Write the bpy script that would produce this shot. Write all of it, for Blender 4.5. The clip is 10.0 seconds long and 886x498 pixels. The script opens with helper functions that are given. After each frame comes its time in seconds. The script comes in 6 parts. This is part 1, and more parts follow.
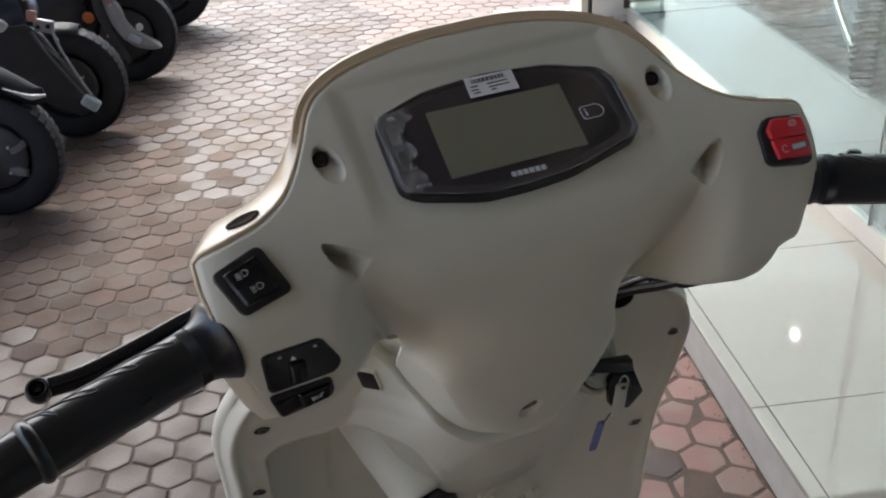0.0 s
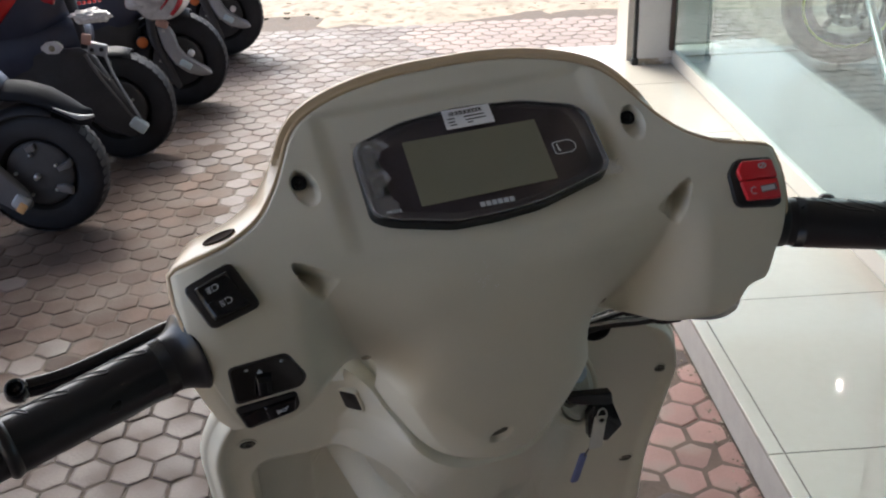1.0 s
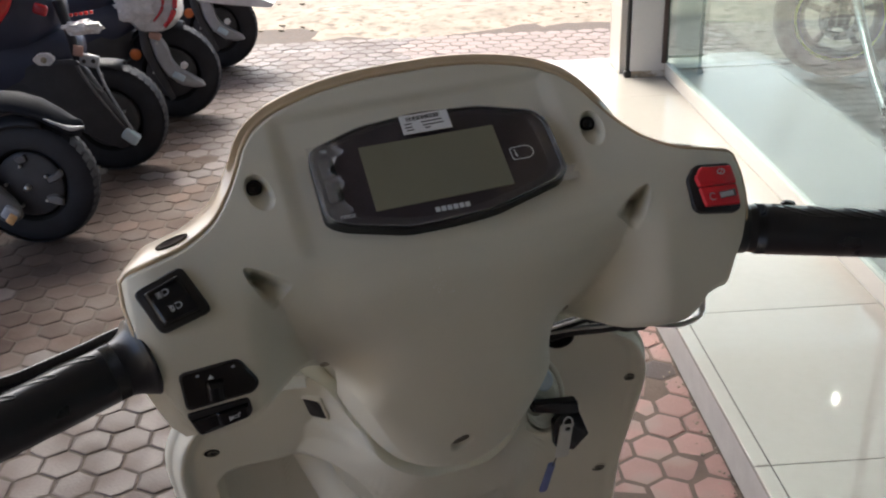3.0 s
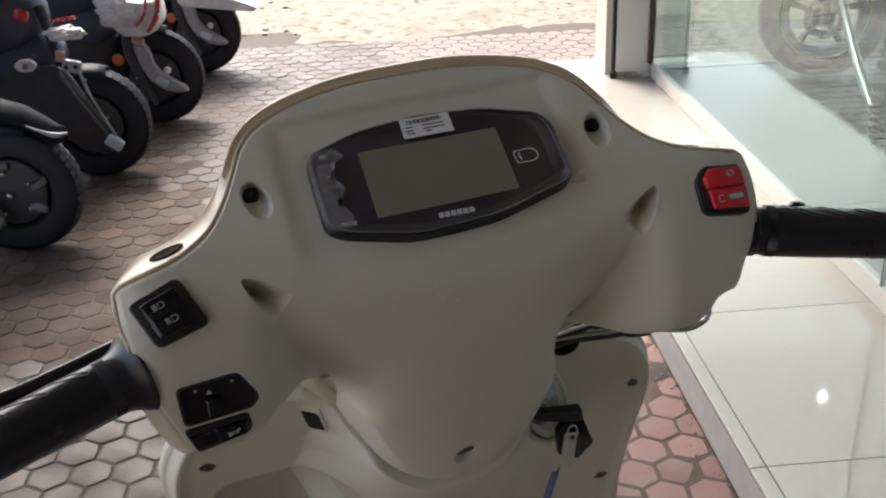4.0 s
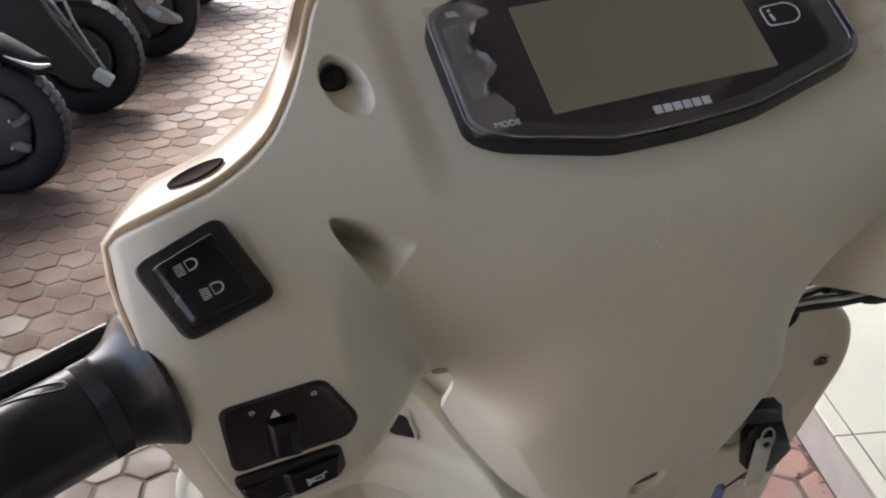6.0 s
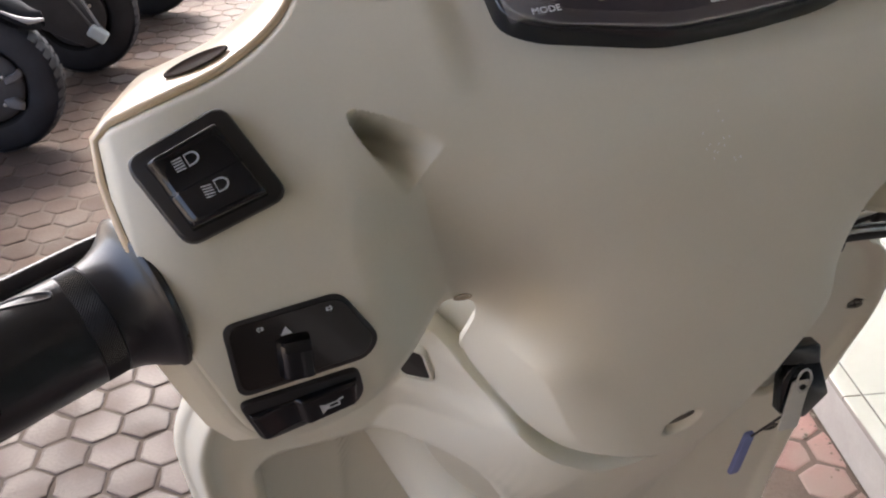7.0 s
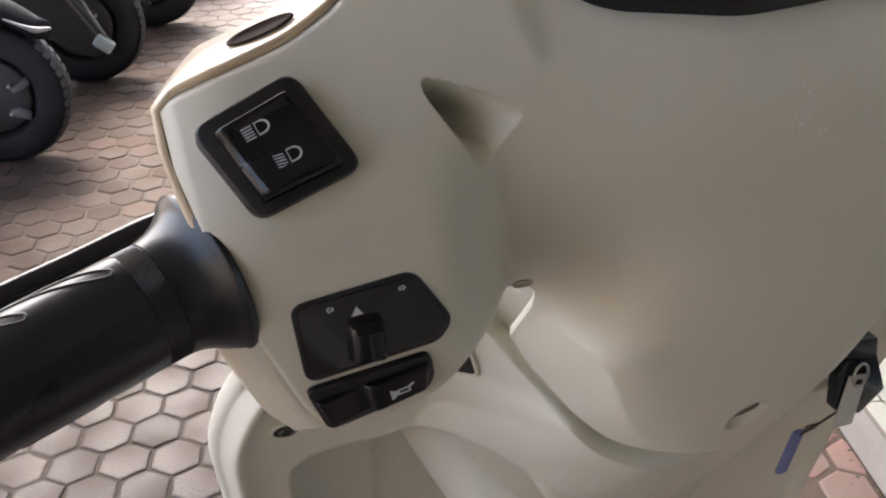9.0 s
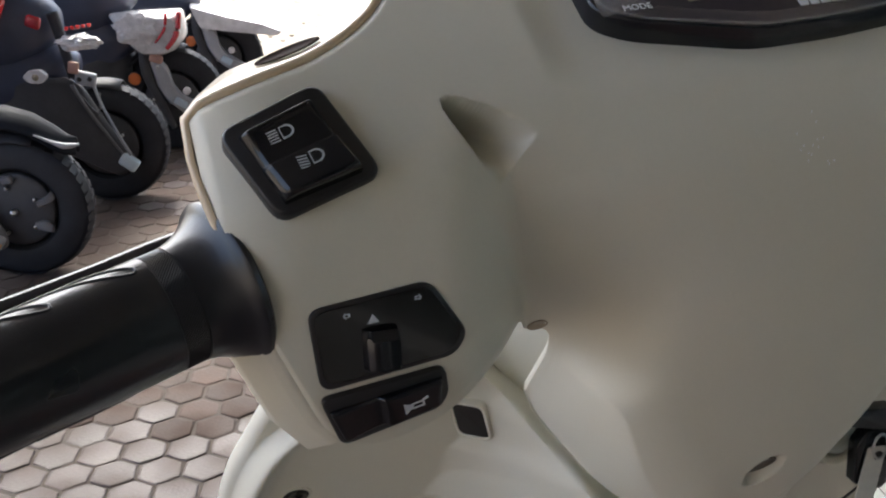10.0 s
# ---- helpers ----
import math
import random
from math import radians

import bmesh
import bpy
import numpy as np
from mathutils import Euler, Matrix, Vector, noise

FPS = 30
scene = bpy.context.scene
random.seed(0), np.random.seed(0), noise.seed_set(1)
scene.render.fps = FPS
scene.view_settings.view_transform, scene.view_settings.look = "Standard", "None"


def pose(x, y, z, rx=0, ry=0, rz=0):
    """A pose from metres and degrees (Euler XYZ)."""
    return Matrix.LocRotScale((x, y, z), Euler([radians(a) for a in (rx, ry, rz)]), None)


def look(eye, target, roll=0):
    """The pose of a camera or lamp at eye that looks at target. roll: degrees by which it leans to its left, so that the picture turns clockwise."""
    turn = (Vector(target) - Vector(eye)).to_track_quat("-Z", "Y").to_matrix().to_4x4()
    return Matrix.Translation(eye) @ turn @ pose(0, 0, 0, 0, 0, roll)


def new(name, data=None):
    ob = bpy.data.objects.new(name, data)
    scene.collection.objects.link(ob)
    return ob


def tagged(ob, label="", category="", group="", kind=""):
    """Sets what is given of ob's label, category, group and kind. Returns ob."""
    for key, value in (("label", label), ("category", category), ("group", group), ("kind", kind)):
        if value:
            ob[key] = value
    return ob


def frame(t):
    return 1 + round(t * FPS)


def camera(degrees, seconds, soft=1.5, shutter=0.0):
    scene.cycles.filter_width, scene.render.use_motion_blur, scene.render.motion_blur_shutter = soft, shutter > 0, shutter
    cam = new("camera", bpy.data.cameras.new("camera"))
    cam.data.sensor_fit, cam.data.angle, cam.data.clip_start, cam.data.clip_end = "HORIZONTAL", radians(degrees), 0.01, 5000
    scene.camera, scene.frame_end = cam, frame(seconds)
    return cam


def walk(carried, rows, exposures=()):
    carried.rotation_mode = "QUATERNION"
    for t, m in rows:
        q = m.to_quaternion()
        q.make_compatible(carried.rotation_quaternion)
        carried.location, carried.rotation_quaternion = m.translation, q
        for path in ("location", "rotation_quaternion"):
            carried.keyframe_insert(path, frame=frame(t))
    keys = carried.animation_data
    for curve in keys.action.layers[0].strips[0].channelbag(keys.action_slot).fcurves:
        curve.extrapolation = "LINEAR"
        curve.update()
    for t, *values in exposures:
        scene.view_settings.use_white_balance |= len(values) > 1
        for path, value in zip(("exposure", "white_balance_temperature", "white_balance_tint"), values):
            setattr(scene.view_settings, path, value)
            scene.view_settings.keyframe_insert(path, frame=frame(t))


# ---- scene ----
cam = camera(46.3, 10.0, soft=2.1)
PATH = [
    (0, (0.015, 0.006, 1.381), (0.196, 1.763, 0.443), -3.1),
    (0.5, (0.035, -0.018, 1.382), (0.172, 1.758, 0.473), -2.5),
    (1, (0.065, -0.023, 1.385), (0.158, 1.773, 0.509), -2.0),
    (1.5, (0.088, -0.019, 1.379), (0.169, 1.786, 0.522), -2.2),
    (2, (0.094, -0.019, 1.377), (0.18, 1.786, 0.521), -2.1),
    (2.5, (0.098, -0.026, 1.378), (0.187, 1.78, 0.523), -1.9),
    (4, (0.083, -0.003, 1.372), (0.208, 1.803, 0.523), -2.2),
    (4.5, (0.09, 0.033, 1.355), (0.233, 1.838, 0.505), -2.4),
    (5, (0.074, 0.127, 1.327), (0.219, 1.926, 0.464), -2.6),
    (5.5, (0.036, 0.196, 1.29), (0.175, 1.979, 0.394), -2.6),
    (6, (0.014, 0.242, 1.252), (0.146, 2.001, 0.308), -2.3),
    (6.2, (0.011, 0.253, 1.236), (0.146, 2.004, 0.28), -2.4),
    (7.3, (0.0, 0.27, 1.21), (0.134, 1.996, 0.208), -1.9),
    (7.5, (-0.004, 0.273, 1.206), (0.129, 2.004, 0.214), -2.2),
    (8, (-0.014, 0.279, 1.205), (0.122, 2.013, 0.216), -2.1),
    (8.5, (-0.015, 0.283, 1.201), (0.12, 2.017, 0.213), -2.1),
    (9, (-0.019, 0.279, 1.197), (0.116, 2.019, 0.221), -2.2),
    (9.5, (-0.023, 0.264, 1.171), (0.112, 2.079, 0.342), -1.9),
    (10, (-0.022, 0.258, 1.167), (0.1, 2.109, 0.419), -1.6),
]
walk(cam, [(t, look(eye, target, roll)) for t, eye, target, roll in PATH],
     exposures=[(0.0, 1.08, 6100, 4), (2.5, 1.04, 6350, 6), (4.5, 1.05, 6350, 7), (5.5, 1.30, 6400, 8), (6.0, 1.66, 6420, 9), (7.5, 1.95, 6550, 10), (9.0, 1.79, 6480, 8.5), (10.0, 1.50, 6180, 4.5)])

# ---- light ----
world = bpy.data.worlds.new("sky")
scene.world = world
world.use_nodes = True
wn = world.node_tree.nodes
sky = wn.new("ShaderNodeTexSky")
sky.sky_type, sky.sun_disc = "NISHITA", False
sky.sun_elevation, sky.sun_rotation = radians(54), radians(-23)
sky.air_density, sky.dust_density, sky.ozone_density = 0.6, 6.0, 0.4
world.node_tree.links.new(sky.outputs[0], wn["Background"].inputs[0])
wn["Background"].inputs[1].default_value = 0.29
sun = new("sun", bpy.data.lights.new("sun", "SUN"))
sun.data.energy, sun.data.angle, sun.data.color = 2.6, radians(20), (1.0, 0.95, 0.87)
sun.matrix_world = look((-2.0, 4.6, 6.9), (0, 0, 0))


# ---- materials ----
def material(name, color, rough=0.5, metal=0.0, spec=0.5, vary=0.12, scale=18.0, fine=180.0, bump=0.0, bump_scale=300.0,
             coat=0.0, dirt=None, dirt_scale=4.0, dirt_from=0.55, random_tint=0.0, rough_vary=0.1):
    """Paint, plastic, stone or metal with uneven colour at two scales, fine relief and dirt with a shape of its own."""
    m = bpy.data.materials.new(name)
    m.use_nodes = True
    n, k = m.node_tree.nodes, m.node_tree.links
    b = n["Principled BSDF"]
    b.inputs["Roughness"].default_value = rough
    b.inputs["Metallic"].default_value = metal
    b.inputs["Specular IOR Level"].default_value = spec
    b.inputs["Coat Weight"].default_value = coat
    b.inputs["Coat Roughness"].default_value = 0.04
    tc = n.new("ShaderNodeTexCoord")
    big, small = n.new("ShaderNodeTexNoise"), n.new("ShaderNodeTexNoise")
    big.inputs["Scale"].default_value, small.inputs["Scale"].default_value = scale, fine
    big.inputs["Detail"].default_value = 5
    k.new(tc.outputs["Object"], big.inputs["Vector"])
    k.new(tc.outputs["Object"], small.inputs["Vector"])
    mix = n.new("ShaderNodeMath")
    mix.operation = "MULTIPLY_ADD"
    mix.inputs[1].default_value = 0.35
    k.new(small.outputs["Fac"], mix.inputs[0])
    k.new(big.outputs["Fac"], mix.inputs[2])
    ramp = n.new("ShaderNodeMapRange")
    ramp.inputs["From Min"].default_value, ramp.inputs["From Max"].default_value = 0.4, 0.95
    ramp.inputs["To Min"].default_value, ramp.inputs["To Max"].default_value = 1 - vary, 1 + vary
    k.new(mix.outputs[0], ramp.inputs["Value"])
    value = ramp.outputs["Result"]
    if random_tint:
        info = n.new("ShaderNodeObjectInfo")
        isl = n.new("ShaderNodeNewGeometry")
        add = n.new("ShaderNodeMath")
        add.operation = "ADD"
        k.new(info.outputs["Random"], add.inputs[0])
        k.new(isl.outputs["Random Per Island"], add.inputs[1])
        fr = n.new("ShaderNodeMath")
        fr.operation = "FRACT"
        k.new(add.outputs[0], fr.inputs[0])
        r2 = n.new("ShaderNodeMapRange")
        r2.inputs["To Min"].default_value, r2.inputs["To Max"].default_value = 1 - random_tint, 1 + random_tint
        k.new(fr.outputs[0], r2.inputs["Value"])
        mul = n.new("ShaderNodeMath")
        mul.operation = "MULTIPLY"
        k.new(value, mul.inputs[0])
        k.new(r2.outputs["Result"], mul.inputs[1])
        value = mul.outputs[0]
    col = n.new("ShaderNodeMix")
    col.data_type, col.blend_type = "RGBA", "MULTIPLY"
    col.inputs["Factor"].default_value = 1
    col.inputs[6].default_value = (*color, 1)
    k.new(value, col.inputs[7])
    out = col.outputs[2]
    if dirt:
        dn = n.new("ShaderNodeTexNoise")
        dn.inputs["Scale"].default_value, dn.inputs["Detail"].default_value = dirt_scale, 8
        k.new(tc.outputs["Object"], dn.inputs["Vector"])
        dr = n.new("ShaderNodeMapRange")
        dr.inputs["From Min"].default_value, dr.inputs["From Max"].default_value = dirt_from, dirt_from + 0.16
        k.new(dn.outputs["Fac"], dr.inputs["Value"])
        dm = n.new("ShaderNodeMix")
        dm.data_type = "RGBA"
        k.new(dr.outputs["Result"], dm.inputs["Factor"])
        k.new(out, dm.inputs[6])
        dm.inputs[7].default_value = (*dirt, 1)
        out = dm.outputs[2]
    k.new(out, b.inputs["Base Color"])
    rr = n.new("ShaderNodeMapRange")
    rr.inputs["From Min"].default_value, rr.inputs["From Max"].default_value = 0.3, 0.7
    rr.inputs["To Min"].default_value, rr.inputs["To Max"].default_value = max(0.0, rough - rough_vary * rough), min(1, rough + rough_vary * rough)
    k.new(big.outputs["Fac"], rr.inputs["Value"])
    k.new(rr.outputs["Result"], b.inputs["Roughness"])
    if bump:
        bn = n.new("ShaderNodeTexNoise")
        bn.inputs["Scale"].default_value, bn.inputs["Detail"].default_value = bump_scale, 3
        k.new(tc.outputs["Object"], bn.inputs["Vector"])
        bp = n.new("ShaderNodeBump")
        bp.inputs["Strength"].default_value, bp.inputs["Distance"].default_value = bump, 0.001
        k.new(bn.outputs["Fac"], bp.inputs["Height"])
        k.new(bp.outputs["Normal"], b.inputs["Normal"])
    return m


PLASTIC = material("cream_matt_plastic", (0.66, 0.64, 0.545), 0.46, spec=0.35, vary=0.035, scale=9, fine=700, bump=0.12, bump_scale=2600, rough_vary=0.15)
PAINT = material("cream_gloss_paint", (0.60, 0.475, 0.31), 0.34, spec=0.45, vary=0.03, scale=6, fine=400, coat=0.45)
RUBBER = material("black_grip_rubber", (0.0085, 0.0105, 0.0150), 0.30, vary=0.25, scale=30, fine=900, bump=0.08, bump_scale=1800, coat=0.2)
BLACK = material("black_plastic", (0.0075, 0.0088, 0.0122), 0.2, spec=0.4, vary=0.2, scale=40, fine=900, bump=0.04, bump_scale=1500, coat=0.2)
KEYBLACK = material("polished_black_key", (0.0065, 0.0078, 0.0105), 0.09, spec=0.45, vary=0.15, scale=40, fine=900, rough_vary=0.2)
SATIN = material("black_satin_frame", (0.012, 0.012, 0.014), 0.38, vary=0.2, scale=60, fine=900, bump=0.1, bump_scale=2500)
GLOSSBLACK = material("gloss_black_plastic", (0.008, 0.007, 0.007), 0.12, vary=0.2, scale=25, fine=600, coat=0.4)
LENS = material("dark_meter_lens", (0.036, 0.031, 0.037), 0.14, spec=0.45, vary=0.2, scale=20, fine=300)
SCREEN = material("unlit_lcd_screen", (0.205, 0.205, 0.150), 0.14, vary=0.05, scale=12, fine=400, coat=0.3)
RED = material("red_switch_plastic", (0.66, 0.018, 0.032), 0.30, vary=0.06, scale=40, fine=500, coat=0.2)
WHITE = material("white_print", (0.56, 0.59, 0.63), 0.5, vary=0.04)
STICKER = material("white_paper_label", (0.82, 0.83, 0.86), 0.55, vary=0.04)
INK = material("black_ink", (0.03, 0.03, 0.04), 0.6)
CHROME = material("zinc_plated_lock", (0.60, 0.63, 0.57), 0.34, metal=0.45, vary=0.15, scale=60, fine=500)
DARKZINC = material("dark_zinc_screw_and_drain_shade", (0.16, 0.155, 0.13), 0.35, metal=0.8, vary=0.3, scale=90)
STEEL = material("bare_steel", (0.55, 0.55, 0.54), 0.3, metal=1.0, vary=0.15, scale=60)
BLUE = material("blue_key_plastic", (0.17, 0.20, 0.42), 0.45, vary=0.2, scale=50)
PAPER = material("grey_card_tag", (0.55, 0.55, 0.52), 0.7)
PAVER = material("grey_hexagon_paver", (0.089, 0.072, 0.069), 0.50, spec=0.2, vary=0.24, scale=7, fine=140, bump=0.9, bump_scale=130,
                 dirt=(0.082, 0.062, 0.050), dirt_scale=1.9, dirt_from=0.50, random_tint=0.24, rough_vary=0.4)
PAVER_RED = material("red_hexagon_paver", (0.27, 0.160, 0.142), 0.55, spec=0.3, vary=0.16, scale=9, fine=160, bump=0.6, bump_scale=420,
                     dirt=(0.235, 0.185, 0.160), dirt_scale=5, dirt_from=0.50, random_tint=0.2)
# brown pavers, toned darker still to carry the parked row's shade
PAVER_BROWN = material("brown_and_shaded_hexagon_paver", (0.078, 0.058, 0.050), 0.7, spec=0.1, vary=0.28, scale=7, fine=140, bump=0.9, bump_scale=130,
                       dirt=(0.058, 0.042, 0.035), dirt_scale=2.6, dirt_from=0.50, random_tint=0.26, rough_vary=0.4)
PAVER_PINK = material("pale_pink_hexagon_paver", (0.16, 0.125, 0.115), 0.55, spec=0.2, vary=0.15, scale=8, fine=140, bump=0.6, bump_scale=130, random_tint=0.12)
JOINT = material("dirt_filled_joint", (0.062, 0.047, 0.038), 0.9, vary=0.35, scale=14, fine=200, bump=0.8, bump_scale=300)
PEBBLE = material("sandy_clods", (0.19, 0.16, 0.128), 0.95, vary=0.3, scale=30, fine=200, random_tint=0.3)
SOIL = material("dry_brown_soil", (0.105, 0.078, 0.062), 0.95, vary=0.3, scale=12, fine=120, bump=1.0, bump_scale=200)
SAND = material("trodden_sandy_ground", (0.205, 0.172, 0.138), 0.95, vary=0.34, scale=3.5, fine=34, bump=1.0, bump_scale=42,
                dirt=(0.11, 0.088, 0.068), dirt_scale=13, dirt_from=0.50)
TILE = material("cream_vitrified_tile", (0.30, 0.282, 0.253), 0.03, spec=0.42, vary=0.05, scale=1.8, fine=40, dirt=(0.305, 0.285, 0.257), dirt_scale=3, dirt_from=0.62, rough_vary=0.3)
NOSING = material("cream_edge_tile", (0.385, 0.362, 0.325), 0.22, vary=0.05, scale=4, fine=90, dirt=(0.36, 0.33, 0.29), dirt_scale=5, dirt_from=0.62)
GROUT = material("grey_tile_grout", (0.36, 0.34, 0.31), 0.8)
KERB = material("cream_stone_sill", (0.54, 0.505, 0.445), 0.32, vary=0.05, scale=5, fine=120)
PANEL = material("pale_aluminium_cladding", (0.70, 0.68, 0.66), 0.42, vary=0.06, scale=3, fine=80, dirt=(0.44, 0.38, 0.31), dirt_scale=9, dirt_from=0.66)
STAIN = material("brown_splash_stain", (0.40, 0.33, 0.25), 0.7, vary=0.3, scale=40, fine=200, dirt=(0.66, 0.63, 0.60), dirt_scale=22, dirt_from=0.48)
SEAL = material("black_rubber_seal", (0.012, 0.011, 0.011), 0.6)
PLUG = material("dull_brown_black_rubber", (0.046, 0.032, 0.026), 0.9, spec=0.1)
FRAME = material("brown_window_frame", (0.085, 0.055, 0.048), 0.4, vary=0.1)
WALL = material("painted_plaster", (0.66, 0.63, 0.58), 0.8, vary=0.08, scale=2, fine=60)
DARKFLOOR = material("dark_granite_floor", (0.045, 0.043, 0.042), 0.35, vary=0.2, scale=6, fine=200)
UNSEENWALL = material("grey_unseen_wall", (0.21, 0.19, 0.165), 0.8, vary=0.08, scale=2, fine=60)
DARKWALL = material("dark_showroom_wall", (0.10, 0.11, 0.11), 0.7, vary=0.1, scale=2)
TYRE = material("tyre_rubber", (0.023, 0.025, 0.032), 0.62, spec=0.3, vary=0.3, scale=20, fine=300, bump=0.4, bump_scale=300)
RIM = material("dark_alloy_rim", (0.014, 0.0145, 0.017), 0.6, spec=0.15, metal=0.0, vary=0.2)
NAVY = material("dark_blue_body_paint", (0.046, 0.057, 0.100), 0.42, vary=0.15, coat=0.25)
# darker cream that stands in for shade in recesses and holes
RECESS_SHADE = material("recess_and_hole_shade", (0.33, 0.29, 0.22), 0.6, vary=0.25, scale=60, fine=700)
GREYPLASTIC = material("grey_rear_fender_plastic", (0.060, 0.062, 0.070), 0.5, spec=0.3, vary=0.2, scale=15)
TIE = material("pink_tie_plastic", (0.50, 0.30, 0.25), 0.5, vary=0.15)
AMBER = material("faded_amber_reflector", (0.62, 0.36, 0.16), 0.35, vary=0.15)
SLATE = material("blue_grey_mudguard_plastic", (0.014, 0.016, 0.022), 0.7, spec=0.12, vary=0.2, scale=15)
DUSTGREY = material("dusty_pale_grey_plastic", (0.36, 0.37, 0.40), 0.5, vary=0.2, scale=18, fine=200)
SILVER = material("pale_silver_plastic", (0.50, 0.60, 0.68), 0.35, vary=0.12, scale=20)
PORCH = material("grey_washed_plaster", (0.25, 0.243, 0.228), 0.8, vary=0.1, scale=2, fine=60)
PALEGREY = material("dusty_grey_plastic", (0.12, 0.12, 0.13), 0.45, vary=0.15, scale=15)
BODYRED = material("red_body_paint", (0.58, 0.018, 0.022), 0.2, vary=0.05, coat=0.9)
ARMGREY = material("pale_grey_plastic_arm", (0.33, 0.35, 0.39), 0.4, vary=0.15, scale=18)
ORANGE = material("orange_reflector", (0.62, 0.17, 0.05), 0.2, vary=0.1, coat=0.5)
TAILRED = material("red_lamp_lens", (0.45, 0.02, 0.03), 0.12, vary=0.1, coat=0.6)
TAILCLEAR = material("clear_lamp_lens", (0.62, 0.62, 0.64), 0.14, vary=0.25, scale=40, coat=0.6)
BAG = material("crumpled_white_wrapping", (0.66, 0.65, 0.67), 0.4, vary=0.25, scale=22, bump=1.0, bump_scale=60)
YELLOW = material("neon_yellow_stripe", (0.55, 0.62, 0.03), 0.4)
ENGINE = material("grey_engine_metal", (0.16, 0.16, 0.165), 0.45, metal=0.7, vary=0.3, scale=30)


def glass_material(name, tint, mirror):
    """Tinted glass with a reflective film: part mirror, part clear."""
    m = bpy.data.materials.new(name)
    m.use_nodes = True
    n, k = m.node_tree.nodes, m.node_tree.links
    n.remove(n["Principled BSDF"])
    mix, gl, tr = n.new("ShaderNodeMixShader"), n.new("ShaderNodeBsdfGlossy"), n.new("ShaderNodeBsdfTransparent")
    gl.inputs["Color"].default_value = (0.80, 0.90, 0.90, 1)
    gl.inputs["Roughness"].default_value = 0.012
    tr.inputs["Color"].default_value = (*tint, 1)
    mix.inputs[0].default_value = mirror
    k.new(tr.outputs[0], mix.inputs[1])
    k.new(gl.outputs[0], mix.inputs[2])
    k.new(mix.outputs[0], n["Material Output"].inputs[0])
    return m


GLASS = glass_material("reflective_shop_glass", (0.74, 0.82, 0.82), 0.26)
CLEAR = glass_material("clear_window_glass", (0.86, 0.90, 0.89), 0.08)
def film_material(name, milk, shine):
    """Clear plastic film: mostly see-through, a little milky, with a faint shine."""
    m = bpy.data.materials.new(name)
    m.use_nodes = True
    n, k = m.node_tree.nodes, m.node_tree.links
    n.remove(n["Principled BSDF"])
    tr, df, gl = n.new("ShaderNodeBsdfTransparent"), n.new("ShaderNodeBsdfDiffuse"), n.new("ShaderNodeBsdfGlossy")
    df.inputs["Color"].default_value = (0.78, 0.78, 0.80, 1)
    gl.inputs["Roughness"].default_value = 0.16
    a, b = n.new("ShaderNodeMixShader"), n.new("ShaderNodeMixShader")
    a.inputs[0].default_value, b.inputs[0].default_value = milk, shine
    k.new(tr.outputs[0], a.inputs[1])
    k.new(df.outputs[0], a.inputs[2])
    k.new(a.outputs[0], b.inputs[1])
    k.new(gl.outputs[0], b.inputs[2])
    k.new(b.outputs[0], n["Material Output"].inputs["Surface"])
    return m


FILM = film_material("clear_protective_film", 0.03, 0.03)
CRINKLE = film_material("crinkled_clear_film", 0.14, 0.05)


# ---- small tools ----
def link_bm(name, bm, mat, parent=None, smooth=True, label=""):
    me = bpy.data.meshes.new(name)
    bm.normal_update()
    bm.to_mesh(me)
    bm.free()
    for p in me.polygons:
        p.use_smooth = smooth
    me.materials.append(mat)
    ob = new(name, me)
    if parent is not None:
        ob.parent = parent
    if label:
        tagged(ob, label)
    return ob


def part(name, bm, mat, parent, label="", smooth=True):
    return link_bm(name, bm, mat, parent, smooth, label)


def empty(name, m):
    ob = new(name)
    ob.empty_display_size = 0.1
    ob.matrix_world = m
    return ob


def sharpen(bm, degrees=35):
    bm.normal_update()
    for e in bm.edges:
        if len(e.link_faces) == 2 and e.calc_face_angle(0) > radians(degrees):
            e.smooth = False
    return bm


def box(size, m=None, bevel=0.0, segments=2, bm=None):
    bm = bm or bmesh.new()
    made = bmesh.ops.create_cube(bm, size=1.0)["verts"]
    bmesh.ops.scale(bm, vec=size, verts=made)
    if bevel:
        ed = list({e for v in made for e in v.link_edges})
        r = bmesh.ops.bevel(bm, geom=ed, offset=bevel, segments=segments, affect="EDGES", profile=0.5)
        made = list({v for f in r["faces"] for v in f.verts} | {v for v in made if v.is_valid})
    if m is not None:
        bmesh.ops.transform(bm, matrix=m, verts=made)
    return bm


def loft(rings, closed=True, caps=True, bm=None):
    """Skin through rings of points."""
    bm = bm or bmesh.new()
    vs = [[bm.verts.new(p) for p in r] for r in rings]
    n = len(rings[0])
    for a, b in zip(vs, vs[1:]):
        for i in range(n if closed else n - 1):
            j = (i + 1) % n
            bm.faces.new((a[i], a[j], b[j], b[i]))
    if caps and closed:
        bm.faces.new(vs[0][::-1])
        bm.faces.new(vs[-1])
    bmesh.ops.recalc_face_normals(bm, faces=bm.faces)
    return bm


def basis(d, hint=(0, 0, 1)):
    d = Vector(d).normalized()
    h = Vector(hint)
    if abs(d.dot(h)) > 0.95:
        h = Vector((1, 0, 0))
    s = d.cross(h).normalized()
    return d, s, s.cross(d)


